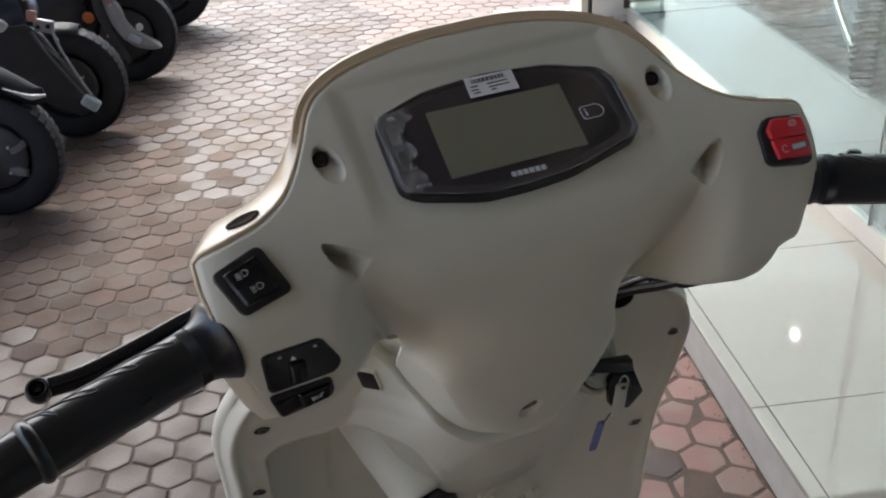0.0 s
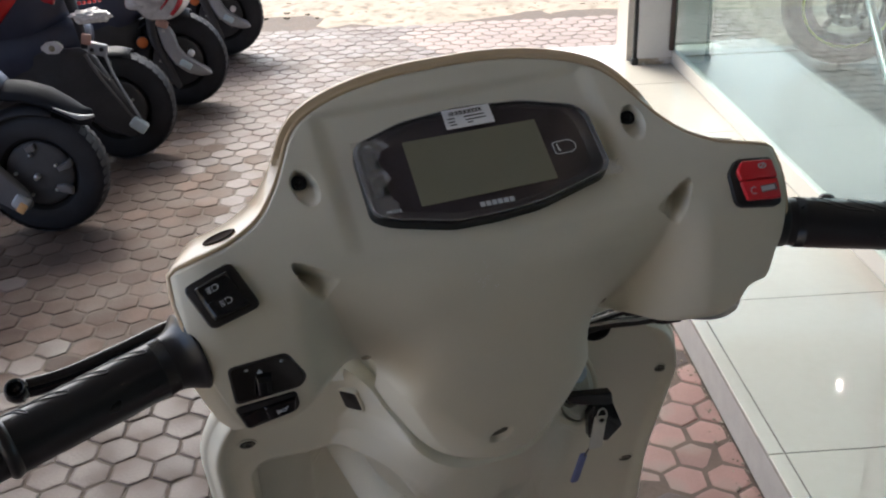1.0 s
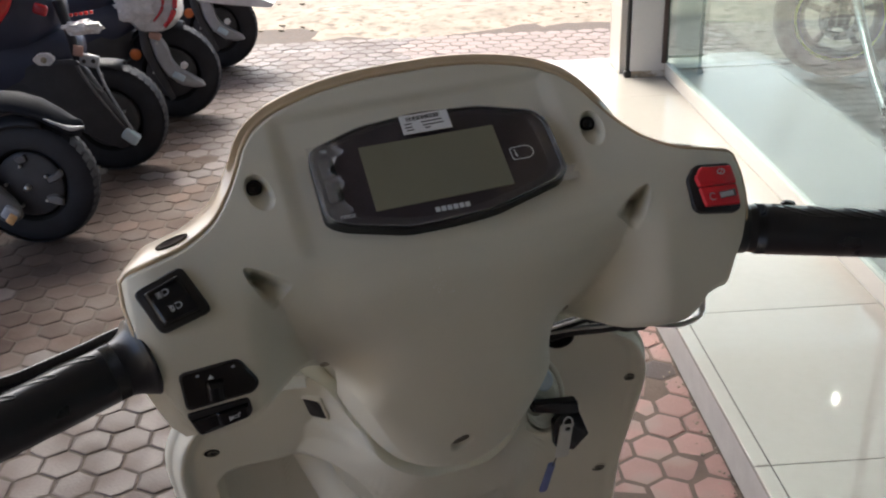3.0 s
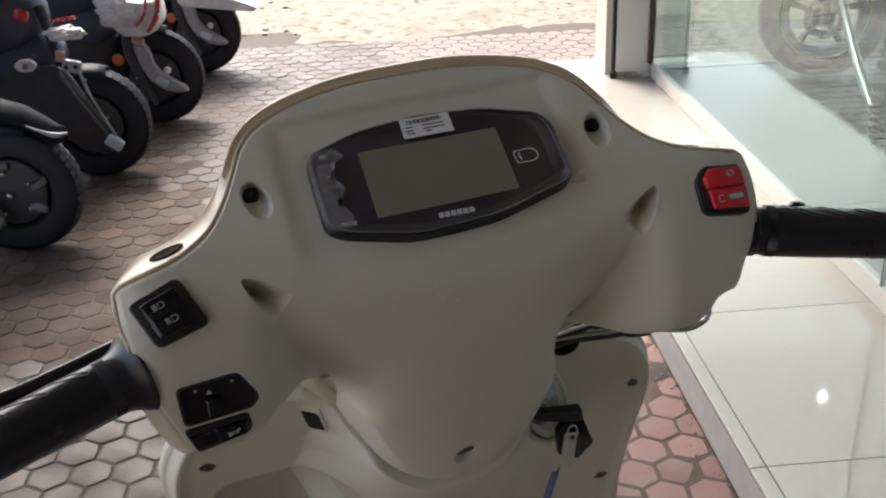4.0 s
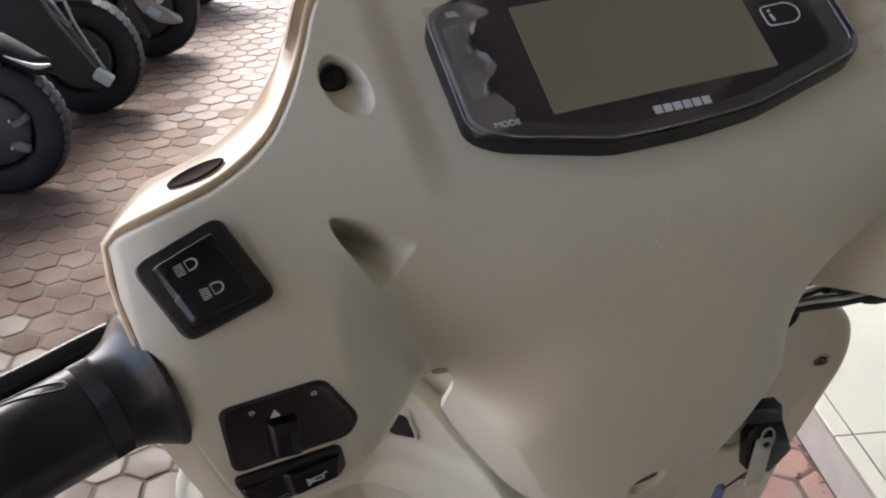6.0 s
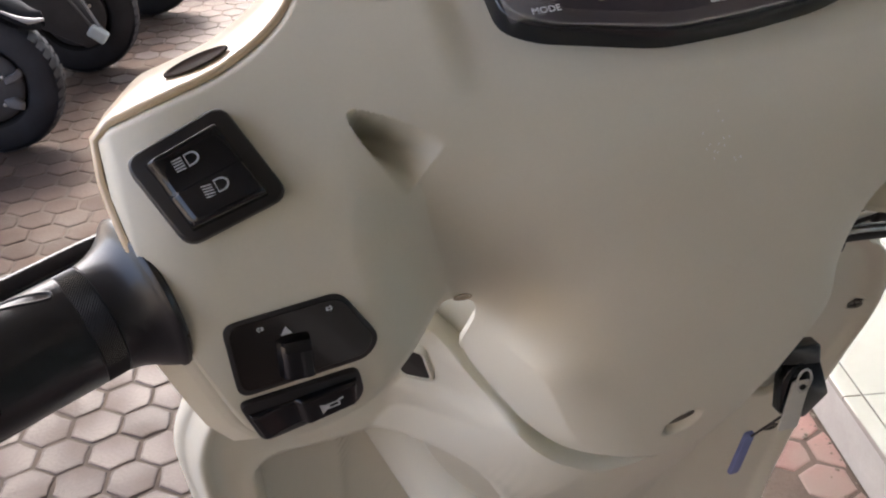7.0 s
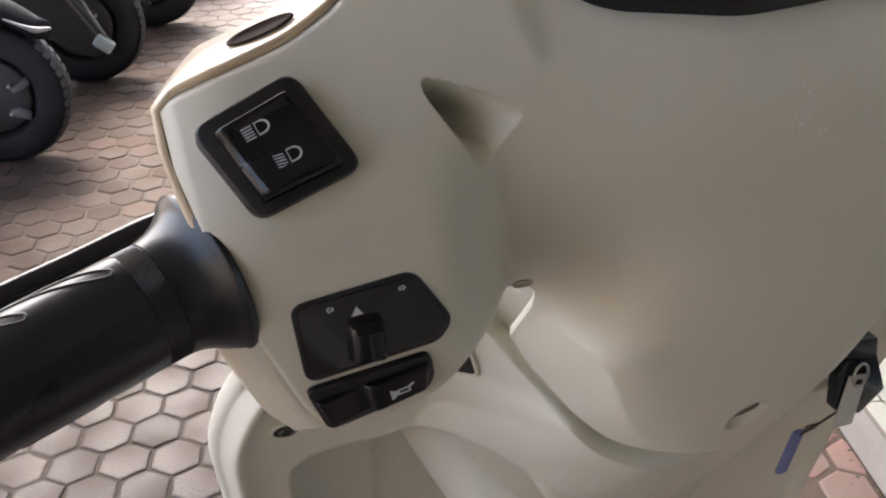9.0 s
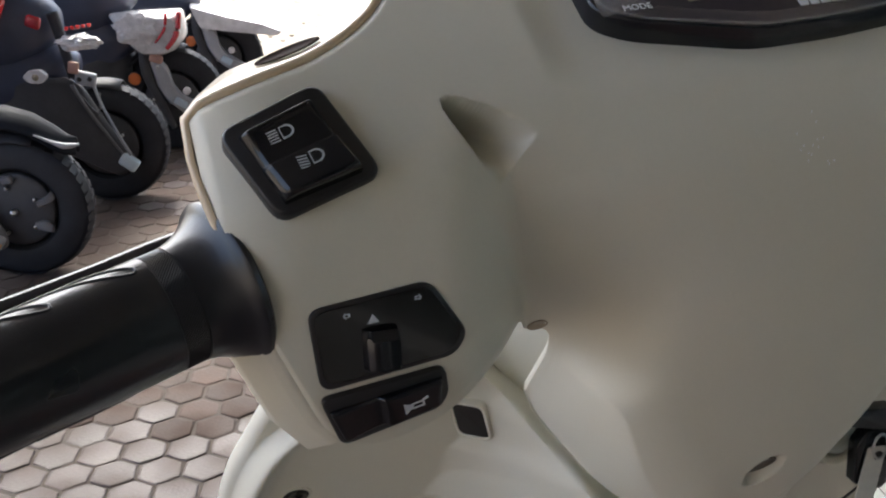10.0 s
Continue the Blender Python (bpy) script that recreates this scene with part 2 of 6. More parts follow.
def turned(a, b, profile, sides=32, squash=1.0, hint=(0, 0, 1), caps=True):
    """A turned body on the line from a to b; profile rows are (distance from a, radius)."""
    a = Vector(a)
    d, s, t = basis(Vector(b) - a, hint)
    rings = []
    for x, r in profile:
        rings.append([a + d * x + (s * math.cos(w) + t * math.sin(w) * squash) * r for w in (2 * math.pi * i / sides for i in range(sides))])
    return loft(rings, caps=caps)


def smooth_path(points, steps=8):
    pts = [Vector(p) for p in points]
    out = []
    for i in range(len(pts) - 1):
        p0, p1, p2, p3 = pts[max(i - 1, 0)], pts[i], pts[i + 1], pts[min(i + 2, len(pts) - 1)]
        for s in range(steps):
            t = s / steps
            out.append(0.5 * ((2 * p1) + (p2 - p0) * t + (2 * p0 - 5 * p1 + 4 * p2 - p3) * t * t + (3 * p1 - p0 - 3 * p2 + p3) * t ** 3))
    out.append(pts[-1])
    return out


def tube(points, radius, sides=10, steps=8, hint=(0, 0, 1), flat=1.0, bm=None):
    """A bent rod; radius is one number or one per point."""
    pts = smooth_path(points, steps)
    rings = []
    for i, p in enumerate(pts):
        d = pts[min(i + 1, len(pts) - 1)] - pts[max(i - 1, 0)]
        d, s, t = basis(d, hint)
        if isinstance(radius, (int, float)):
            r = radius
        else:
            x = i / (len(pts) - 1) * (len(radius) - 1)
            k = min(int(x), len(radius) - 2)
            r = radius[k] + (radius[k + 1] - radius[k]) * (x - k)
        rings.append([p + (s * math.cos(w) * flat + t * math.sin(w)) * r for w in (2 * math.pi * j / sides for j in range(sides))])
    return loft(rings, bm=bm)


def rounded(points, radius, steps=5):
    """A polygon with its corners rounded; points are 2D."""
    out, n = [], len(points)
    for i in range(n):
        p, a, b = Vector(points[i]), Vector(points[i - 1]), Vector(points[(i + 1) % n])
        r = min(radius, (a - p).length * 0.45, (b - p).length * 0.45)
        s, e = p + (a - p).normalized() * r, p + (b - p).normalized() * r
        for k in range(steps + 1):
            t = k / steps
            out.append(s * (1 - t) ** 2 + p * 2 * t * (1 - t) + e * t * t)
    return out


def curve_at(table, x):
    """Smooth curve through rows of (x, y) in rising order, straight beyond its ends."""
    last = len(table) - 1
    i = 0
    while i < last - 1 and table[i + 1][0] <= x:
        i += 1

    def slope(k):
        p, q = table[max(k - 1, 0)], table[min(k + 1, last)]
        return (q[1] - p[1]) / (q[0] - p[0])

    (x0, y0), (x1, y1) = table[i], table[i + 1]
    h = x1 - x0
    s = (x - x0) / h
    if s < 0:
        return y0 + slope(i) * (x - x0)
    if s > 1:
        return y1 + slope(i + 1) * (x - x1)
    return (y0 * (2 * s ** 3 - 3 * s * s + 1) + h * slope(i) * (s ** 3 - 2 * s * s + s)
            + y1 * (3 * s * s - 2 * s ** 3) + h * slope(i + 1) * (s ** 3 - s * s))


def ease(x):
    x = min(1.0, max(0.0, x))
    return x * x * (3 - 2 * x)


# ---- large structure ----
STEP_X, STEP_Z, GLASS_X, END_Y = 0.781, 0.10, 1.321, 4.66
PAVED_Y = 6.0


def setting(name, bm, mat, label, category, smooth=False):
    return tagged(link_bm(name, bm, mat, None, smooth), label, category, kind="structure")


def ground_sheet():
    """Sandy ground to the horizon, uneven beyond the paving."""
    bm = bmesh.new()
    xs = [-300, -60, -20, -8] + [-5 + 0.14 * i for i in range(87)] + [9, 20, 60, 300]
    ys = [-300, -40, -8, -2.6, 1.0, 4.7] + [4.95 + 0.12 * i for i in range(78)] + [17, 22, 32, 60, 120, 320]
    rows = []
    for y in ys:
        row = []
        for x in xs:
            z = -0.012
            if y > PAVED_Y - 0.75:
                k = ease((y - PAVED_Y + 0.75) / 1.0)
                z += k * (0.013 + 0.022 * noise.noise((x * 0.9, y * 0.9, 0)) + 0.022 * noise.noise((x * 3.1, y * 3.1, 4)))
            row.append(bm.verts.new((x, y, z)))
        rows.append(row)
    for a, b in zip(rows, rows[1:]):
        for i in range(len(xs) - 1):
            bm.faces.new((a[i], a[i + 1], b[i + 1], b[i]))
    return setting("ground", bm, SAND, "trodden sandy ground beyond the paving", "ground", True)


ground_sheet()

rubble = bmesh.new()
rr = random.Random(5)
for _ in range(1500):
    x, y = rr.uniform(-3.2, 3.0), 5.9 + rr.random() ** 1.4 * 5
    s = 0.005 + 0.016 * rr.random() ** 3
    made = bmesh.ops.create_icosphere(rubble, subdivisions=1, radius=s)["verts"]
    for v in made:
        v.co = Vector((v.co.x * rr.uniform(0.7, 1.5), v.co.y * rr.uniform(0.7, 1.3), v.co.z * 0.35)) + Vector((x, y, 0.004))
tagged(link_bm("gravel", rubble, PEBBLE, None, False), "loose stones and clods on the sandy ground", "gravel", kind="stuff")

setting("paving_bed", box((2.9 + STEP_X, PAVED_Y + 3.0, 0.006), pose((STEP_X - 2.9) / 2, (PAVED_Y - 3.0) / 2, -0.0060)), JOINT,
        "dark earth bed in the joints of the paving", "paving")
PAVING = bpy.data.objects["paving_bed"]
part("paving_bed_end", box((1.2, PAVED_Y - END_Y - 0.02, 0.006), pose(STEP_X + 0.602, (PAVED_Y + END_Y) / 2 + 0.01, -0.0060)), JOINT, PAVING, smooth=False)

part("soil_bed", box((0.46, 4.8, 0.004), pose(STEP_X - 0.235, 0.85, -0.0038)), SOIL, PAVING, "dry brown soil in the joints of the red pavers", smooth=False)
crumbs = bmesh.new()
for _ in range(340):
    x, y = STEP_X - 0.008 - 0.04 * rr.random() ** 2.2, rr.uniform(0.9, 3.6)
    s = 0.0014 + 0.0030 * rr.random() ** 2.5
    made = bmesh.ops.create_icosphere(crumbs, subdivisions=1, radius=s)["verts"]
    for v in made:
        v.co = Vector((v.co.x * rr.uniform(0.7, 1.6), v.co.y * rr.uniform(0.7, 1.6), v.co.z * 0.6)) + Vector((x, y, 0.001))
tagged(link_bm("soil_crumbs", crumbs, PEBBLE, None, False), "crumbs of dry soil along the step's foot", "soil", kind="stuff")

step = setting("entrance_step", box((GLASS_X - STEP_X + 0.3, END_Y + 3.0, STEP_Z - 0.008), pose((GLASS_X + STEP_X + 0.3) / 2, (END_Y - 3.0) / 2, (STEP_Z - 0.008) / 2 - 0.002)), GROUT,
               "low entrance step clad in cream tiles", "step")
for y0, y1 in [(-3.0, -1.42), (-1.42, -0.81), (-0.81, -0.2), (-0.2, 0.4), (0.4, 1.0), (1.0, 1.6), (1.6, 2.22), (2.22, 2.83), (2.83, 3.44), (3.44, 4.05), (4.05, END_Y)]:
    part("tile", box((GLASS_X - STEP_X - 0.034, y1 - y0 - 0.0018, 0.012), pose((GLASS_X + STEP_X + 0.034) / 2, (y0 + y1) / 2, STEP_Z - 0.006), 0.0006, 1), TILE, step, smooth=False)
    part("nosing_tile", box((0.033, y1 - y0 - 0.0018, 0.012), pose(STEP_X + 0.0155, (y0 + y1) / 2, STEP_Z - 0.006), 0.0016, 2), TILE, step, smooth=False)
    part("riser_tile", box((0.012, y1 - y0 - 0.0018, STEP_Z - 0.012), pose(STEP_X + 0.007, (y0 + y1) / 2, STEP_Z / 2 - 0.007), 0.001, 1), NOSING, step, smooth=False)
part("end_tile", box((GLASS_X - STEP_X + 0.28, 0.012, STEP_Z), pose((GLASS_X + STEP_X) / 2 + 0.14, END_Y + 0.006, STEP_Z / 2), 0.002, 1), NOSING, step, smooth=False)

setting("window_sill", box((0.027, 4.33 + 3.0, 0.062), pose(1.3295, (4.33 - 3.0) / 2, STEP_Z + 0.031), 0.003, 2), KERB, "cream stone sill under the shop window", "sill")

window = empty("window_1", pose(GLASS_X, 0, 0.16))
tagged(window, "frameless reflective shop window on a cream sill", "window", kind="structure")
for y0, y1 in [(-3.0, -0.4), (-0.4, 2.185), (2.185, 4.315)]:
    pane = part("pane", box((0.010, y1 - y0 - 0.006, 2.5), pose(0, (y0 + y1) / 2, 1.25)), GLASS, window, smooth=False)
    pane.visible_shadow = False
    if y1 < 4:
        part("silicone_joint", box((0.011, 0.007, 2.5), pose(0, y1, 1.25)), PALEGREY, window, smooth=False)
part("window_frame", box((0.022, 0.014, 2.5), pose(-0.009, 4.323, 1.25), 0.002, 1), FRAME, window, smooth=False)

pillar = empty("pillar", pose(1.25, 4.45, STEP_Z))
tagged(pillar, "pale clad corner pillar with a black rubber seal", "pillar", kind="structure")
part("cladding", box((0.168, 0.24, 3.1), pose(-0.001, 0, 1.55), 0.004, 2), PANEL, pillar, smooth=False)
part("seal", box((0.016, 0.02, 3.1), pose(-0.094, -0.106, 1.55), 0.003, 1), SEAL, pillar, smooth=False)
part("jamb", box((0.03, 0.20, 3.1), pose(-0.102, 0.05, 1.55), 0.004, 2), KERB, pillar, "white painted jamb", smooth=False)
part("foot_stain", box((0.1665, 0.0012, 0.028), pose(-0.001, -0.1203, 0.014)), STAIN, pillar, "brown splash stain at the foot", smooth=False)
part("seal_foot", box((0.03, 0.024, 0.03), pose(-0.094, -0.112, 0.015), 0.004, 1), SEAL, pillar, smooth=False)

# showroom behind the glass, and what closes the place
setting("floor_showroom", box((5.2, 7.55, 0.1), pose(1.40 + 2.6, 0.675, 0.048)), DARKFLOOR, "dark polished showroom floor", "floor")
setting("wall_east", box((0.2, 7.9, 3.3), pose(6.7, 0.65, 1.65)), DARKWALL, "dim showroom back wall", "wall")
setting("window_sill_2", box((5.25, 0.085, 0.062), pose(4.02, 4.47, STEP_Z - 0.028), 0.004, 2), DARKFLOOR, "dark stone sill under the side window", "sill")
side_window = empty("window_2", pose(4.0, 4.47, 0.103))
tagged(side_window, "clear side window of the showroom on its sill", "window", kind="structure")
for x0, x1 in ((-2.60, -0.2), (-0.2, 2.3)):
    side_pane = part("pane", box((x1 - x0 - 0.006, 0.010, 2.5), pose((x0 + x1) / 2, 0, 1.25)), CLEAR, side_window, smooth=False)
    side_pane.visible_shadow = False
setting("wall_south", box((5.3, 0.2, 3.3), pose(4.05, -3.2, 1.65)), DARKWALL, "dim showroom end wall", "wall")
setting("lintel", box((0.24, 8.0, 0.66), pose(1.42, 0.98, 2.99)), WALL, "plain plaster band over the shop window", "wall")
# runs on past the side window only to carry the first lamp
setting("ceiling", box((5.5, 10.6, 0.12), pose(4.1, 1.9, 3.38)), WALL, "plain showroom ceiling", "ceiling")
setting("lintel_2", box((5.2, 0.2, 0.66), pose(4.1, 4.5, 2.99)), WALL, "plain plaster band over the side window", "wall")
# unseen roof; its edges are placed for the shade they give below
setting("unseen_porch_roof", box((4.15, 7.9, 0.12), pose(-0.675, 0.75, 3.42)), PORCH, "plain porch slab, unseen, its edges set to shade the paving", "roof")
# unseen wall, added to hold back light on faces turned to the rear
setting("wall_back_unseen", box((6.2, 0.2, 3.3), pose(-1.1, -3.2, 1.65)), UNSEENWALL, "unseen grey wall added to dim the light from behind", "wall")
LAMP = bpy.data.materials.new("lamp_glow")
LAMP.use_nodes = True
LAMP.node_tree.nodes["Principled BSDF"].inputs["Emission Color"].default_value = (1.0, 0.97, 0.90, 1)
LAMP.node_tree.nodes["Principled BSDF"].inputs["Emission Strength"].default_value = 5000.0
# first lamp inferred from the glint on the step; two more added unseen
for i, (x, y) in enumerate(((3.36, 6.37), (3.36, 3.2), (3.36, 0.2))):
    lamp = tagged(empty("unseen_ceiling_lamp", pose(x, y, 3.32)), "unseen round ceiling lamp for the step's glint and added showroom light", "lamp", group="showroom lamps")
    part("lamp_body", turned((0, 0, 0), (0, 0, -0.07), [(0, 0.06), (0.02, 0.066), (0.045, 0.06), (0.05, 0.05)], 32), WALL, lamp)
    part("lamp_glass", turned((0, 0, -0.048), (0, 0, -0.1), [(0, 0.0045), (0.002, 0.0042), (0.0035, 0.003), (0.004, 0.001)], 32), LAMP, lamp, "glowing opal glass")


# ---- the cream scooter ----
AXIS_U, AXIS_F, AXIS_W = Vector((0.97143, 0.22953, 0.06028)), Vector((-0.22995, 0.97320, 0.0)), Vector((-0.05866, -0.01386, 0.99818))
BAR = Vector((0.1305, 0.6115, 1.103))
BAR_Z = 1.103
SCOOTER_M = Matrix.Translation(BAR - AXIS_W * BAR_Z) @ Matrix((AXIS_U, AXIS_F, AXIS_W)).transposed().to_4x4()
scooter = empty("scooter", SCOOTER_M)
tagged(scooter, "new cream scooter seen over its handlebar, dusty matt plastic", "scooter")
SIN, COS = math.sin(radians(35)), math.cos(radians(35))
MID = 3.0


def hp(u, v, n):
    """A point of the handlebar cover: millimetres to the right, up the sloping face and out of it."""
    u, v, n = u / 1000, v / 1000, n / 1000
    return Vector((u, v * SIN - n * COS, BAR_Z + v * COS + n * SIN))


def hm(u, v, n, turn=0.0, tip_u=0.0, tip_v=0.0):
    """A frame on the face: x right, y up the face, z out; turn in degrees; tips lean z towards u and v."""
    p = hp(u, v, n)
    ex, ey, ez = Vector((1, 0, 0)), Vector((0, SIN, COS)), Vector((0, -COS, SIN))
    m = Matrix((ex, ey, ez)).transposed().to_4x4()
    return Matrix.Translation(p) @ m @ pose(0, 0, 0, tip_v, tip_u, turn)


POD = [(-135, -85), (-97, -30), (-67, -9), (-40, 5.5), (-22, 7.5), (-8, 6), (12, 1), (49, -15), (65, -20), (110, -38)]
STEM = [(-190, -190), (-153, -121), (-110, -62), (-80, -28), (-46, 2.5), (-22, 7.5), (-8, 6), (12, 1), (49, -15), (65, -20), (110, -38)]
WIDTH = [(-172, 2), (-171, 8), (-167, 26), (-157, 44), (-143, 57), (-128, 66), (-110, 75.5), (-94, 83), (-84, 89), (-74, 100), (-60, 128), (-46, 165), (-22, 230)]
EDGE = -182
TOP = [(0, 116.6), (30, 116.1), (60, 112.1), (90, 103.6), (110, 92.8), (121, 80.2), (130, 62), (140, 44), (153, 27), (172, 14.5), (190, 8.5), (203, 5.6), (211, 4.2), (214.5, 3.0), (216.5, 0.2)]
LOW_L = [(0, -171), (8, -170.8), (26, -166.8), (44, -157), (57, -143.5), (67, -128.5), (76.5, -110.5), (83, -95), (85.6, -84), (88.5, -77), (95, -73.2), (106, -72.8), (116, -75.5), (135, -89), (150, -99), (168, -104), (182, -103.5), (193, -97), (200, -82), (208, -60), (214, -32), (216.5, -14)]
LOW_R = [(0, -171), (8, -170.8), (26, -166.6), (43, -156.8), (55, -143), (64, -128), (73, -110), (79.5, -94), (83.5, -82), (88, -76.5), (95, -76), (104, -84), (122, -99), (146, -104.5), (164, -104), (173, -98), (178, -91), (186, -88), (193, -86), (199, -73), (206, -60), (212, -36), (216.5, -14)]


def brim(x):
    """Rises steeply from a crisp edge and levels out."""
    x = min(1.0, max(0.0, x))
    return 1 - (1 - x) ** 2


def pit(u, v, side):
    """Sunk screw wells and arrow-shaped wells of the cover."""
    d = 0.0
    a = (u - MID) * side
    if a <= 0:
        return 0.0
    # oval well, deepest at its upper end
    x, y = a - 119.5, v - 42.0
    ex, ey = (x - 0.16 * y) / 8.8, y / 14.2
    r = math.hypot(ex, ey)
    if r < 1:
        d = 14 * brim((1 - r) * 2.6) * (0.30 + 0.70 * ease(0.50 + 0.62 * ey))
    # arrow well: rounded tip up and outwards, floor rising inwards
    tx, ty = 141.0 - a, -(v + 9.0)
    s = (tx * 19.0 + ty * 22.5) / (19.0 * 19.0 + 22.5 * 22.5)
    w = (-tx * 22.5 + ty * 19.0) / math.hypot(19.0, 22.5)
    if 0 < s < 1.1:
        half = 10.2 * min(1.0, s) ** 0.58
        w += 1.6 * s
        e = 1 - abs(w) / half
        if e > 0:
            d = max(d, 31 * brim(e * (1.35 - 0.55 * w / half)) * brim(s * 4.0) * max(0.0, 1.04 - s) ** 0.85)
    return d


def drain(u, v):
    """Slanting oval screw well low on the stem."""
    x, y = u + 1.0, v + 153.5
    r = math.hypot((x + 0.22 * y) / 9.3, (y - 0.22 * x) / 4.9)
    return 11 * brim((1 - r) * 3.2) * (0.65 - 0.35 * x / 9.3) if r < 1 else 0.0


def face(u, v):
    """How far the cover stands out, in millimetres."""
    a = abs(u - MID)
    pod = curve_at(POD, v)
    if v < -10:
        k = ease((-6 - v) / 56)
        pod -= 0.034 * max(0, 150 - a) ** 2 * k
        st = curve_at(STEM, v)
        # the stem flows out of the pod and turns into a box: crowned front, rounded fold, steep side wall
        w = max(2.0, curve_at(WIDTH, v))
        x = min(a, w)
        soft = (st - EDGE) * (1 - math.sqrt(max(0.0, 1 - (x / w) ** (2.7 + 1.1 * ease((v + 130) / 50)))))
        r = min(0.6 * w, 16 + 14 * ease((-105 - v) / 55) + 10 * ease((v + 115) / 25))
        boxy = 0.0040 * x * x
        if x > w - r:
            boxy += r - math.sqrt(max(0.0, r * r - (x - w + r) ** 2))
        boxy += max(0.0, st - boxy - EDGE) * max(0.0, min(1.0, (a - w + 3.0) / 3.0))
        st -= (soft + (boxy - soft) * ease((-76 - v) / 46)) * min(1, k * 1.6)
        m = max(pod, st)
        q = 0.6 + 12 * k * (1 - 0.5 * ease((-90 - v) / 40))
        n = m + q * math.log(math.exp((pod - m) / q) + math.exp((st - m) / q)) * min(1, max(0.0, 150 - a) / 50)
    else:
        n = pod
    n -= 0.012 * max(0, a - 190) ** 2
    # shallow dish round the meter
    q = max(abs(u - MID) / 107, abs(v - 36) / 63)
    n -= 3.0 * ease((1.0 - q) * 7) * ease((v + 24) / 40)
    return n


def cover_columns():
    cols = [0.0]
    while cols[-1] < 214:
        cols.append(cols[-1] + (0.5 if 107 < cols[-1] < 146 else 1.3))
    cols[-1] = 216.0
    return [MID - c for c in reversed(cols[1:])] + [MID + c for c in cols]


def cover_edges(u):
    a = abs(u - MID)
    return curve_at(TOP, a), curve_at(LOW_L if u < MID else LOW_R, a)


def handlebar_cover():
    bm = bmesh.new()
    us, rows = cover_columns(), 250
    grid = []
    for u in us:
        top, low = cover_edges(u)
        col = []
        for j in range(rows + 1):
            t = j / rows
            t = t ** 1.6 * 0.8 + t * 0.2
            v = low + (top - low) * t
            n = face(u, v) - pit(u, v, 1) - pit(u, v, -1)
            sunk = drain(u, v)
            low_edge = 99 if abs(u - MID) < 82 else (v - low)
            edge = min(low_edge, (top - v), 216.5 - abs(u - MID))
            n -= 2.6 * (1 - min(1, max(0, edge) / 3.2)) ** 2
            col.append(bm.verts.new(hp(u, v + 0.85 * sunk, n - 0.53 * sunk)))
        grid.append(col)
    for a, b in zip(grid, grid[1:]):
        for j in range(rows):
            bm.faces.new((a[j], b[j], b[j + 1], a[j + 1]))
    # lip that turns in behind the edge
    loop = [c[-1] for c in grid] + grid[-1][-2:0:-1] + [c[0] for c in reversed(grid)] + grid[0][1:-1]
    centre = Vector((0, 0.02, BAR_Z))
    prev = loop
    back = Vector((0, 0.9, -0.25))
    for d, inset in ((0.004, 0.0), (0.020, 0.004)):
        ring = []
        for v in loop:
            inward = (centre - v.co)
            inward.y = 0
            thin = 0.22 if abs(v.co.x) < 0.112 and v.co.z < BAR_Z else 1.0
            ring.append(bm.verts.new(v.co + back * d * thin + inward.normalized() * inset))
        for i in range(len(loop)):
            j = (i + 1) % len(loop)
            bm.faces.new((prev[i], prev[j], ring[j], ring[i]))
        prev = ring
    bmesh.ops.recalc_face_normals(bm, faces=bm.faces)
    return bm


cover = part("handlebar_cover", sharpen(handlebar_cover(), 50), PLASTIC, scooter, "matt cream plastic cover with sunk screw wells")


END_LINE = [(-104, 184), (-97, 193), (-82, 200), (-60, 208), (-32, 214), (-14, 216.5), (-4, 216.6)]


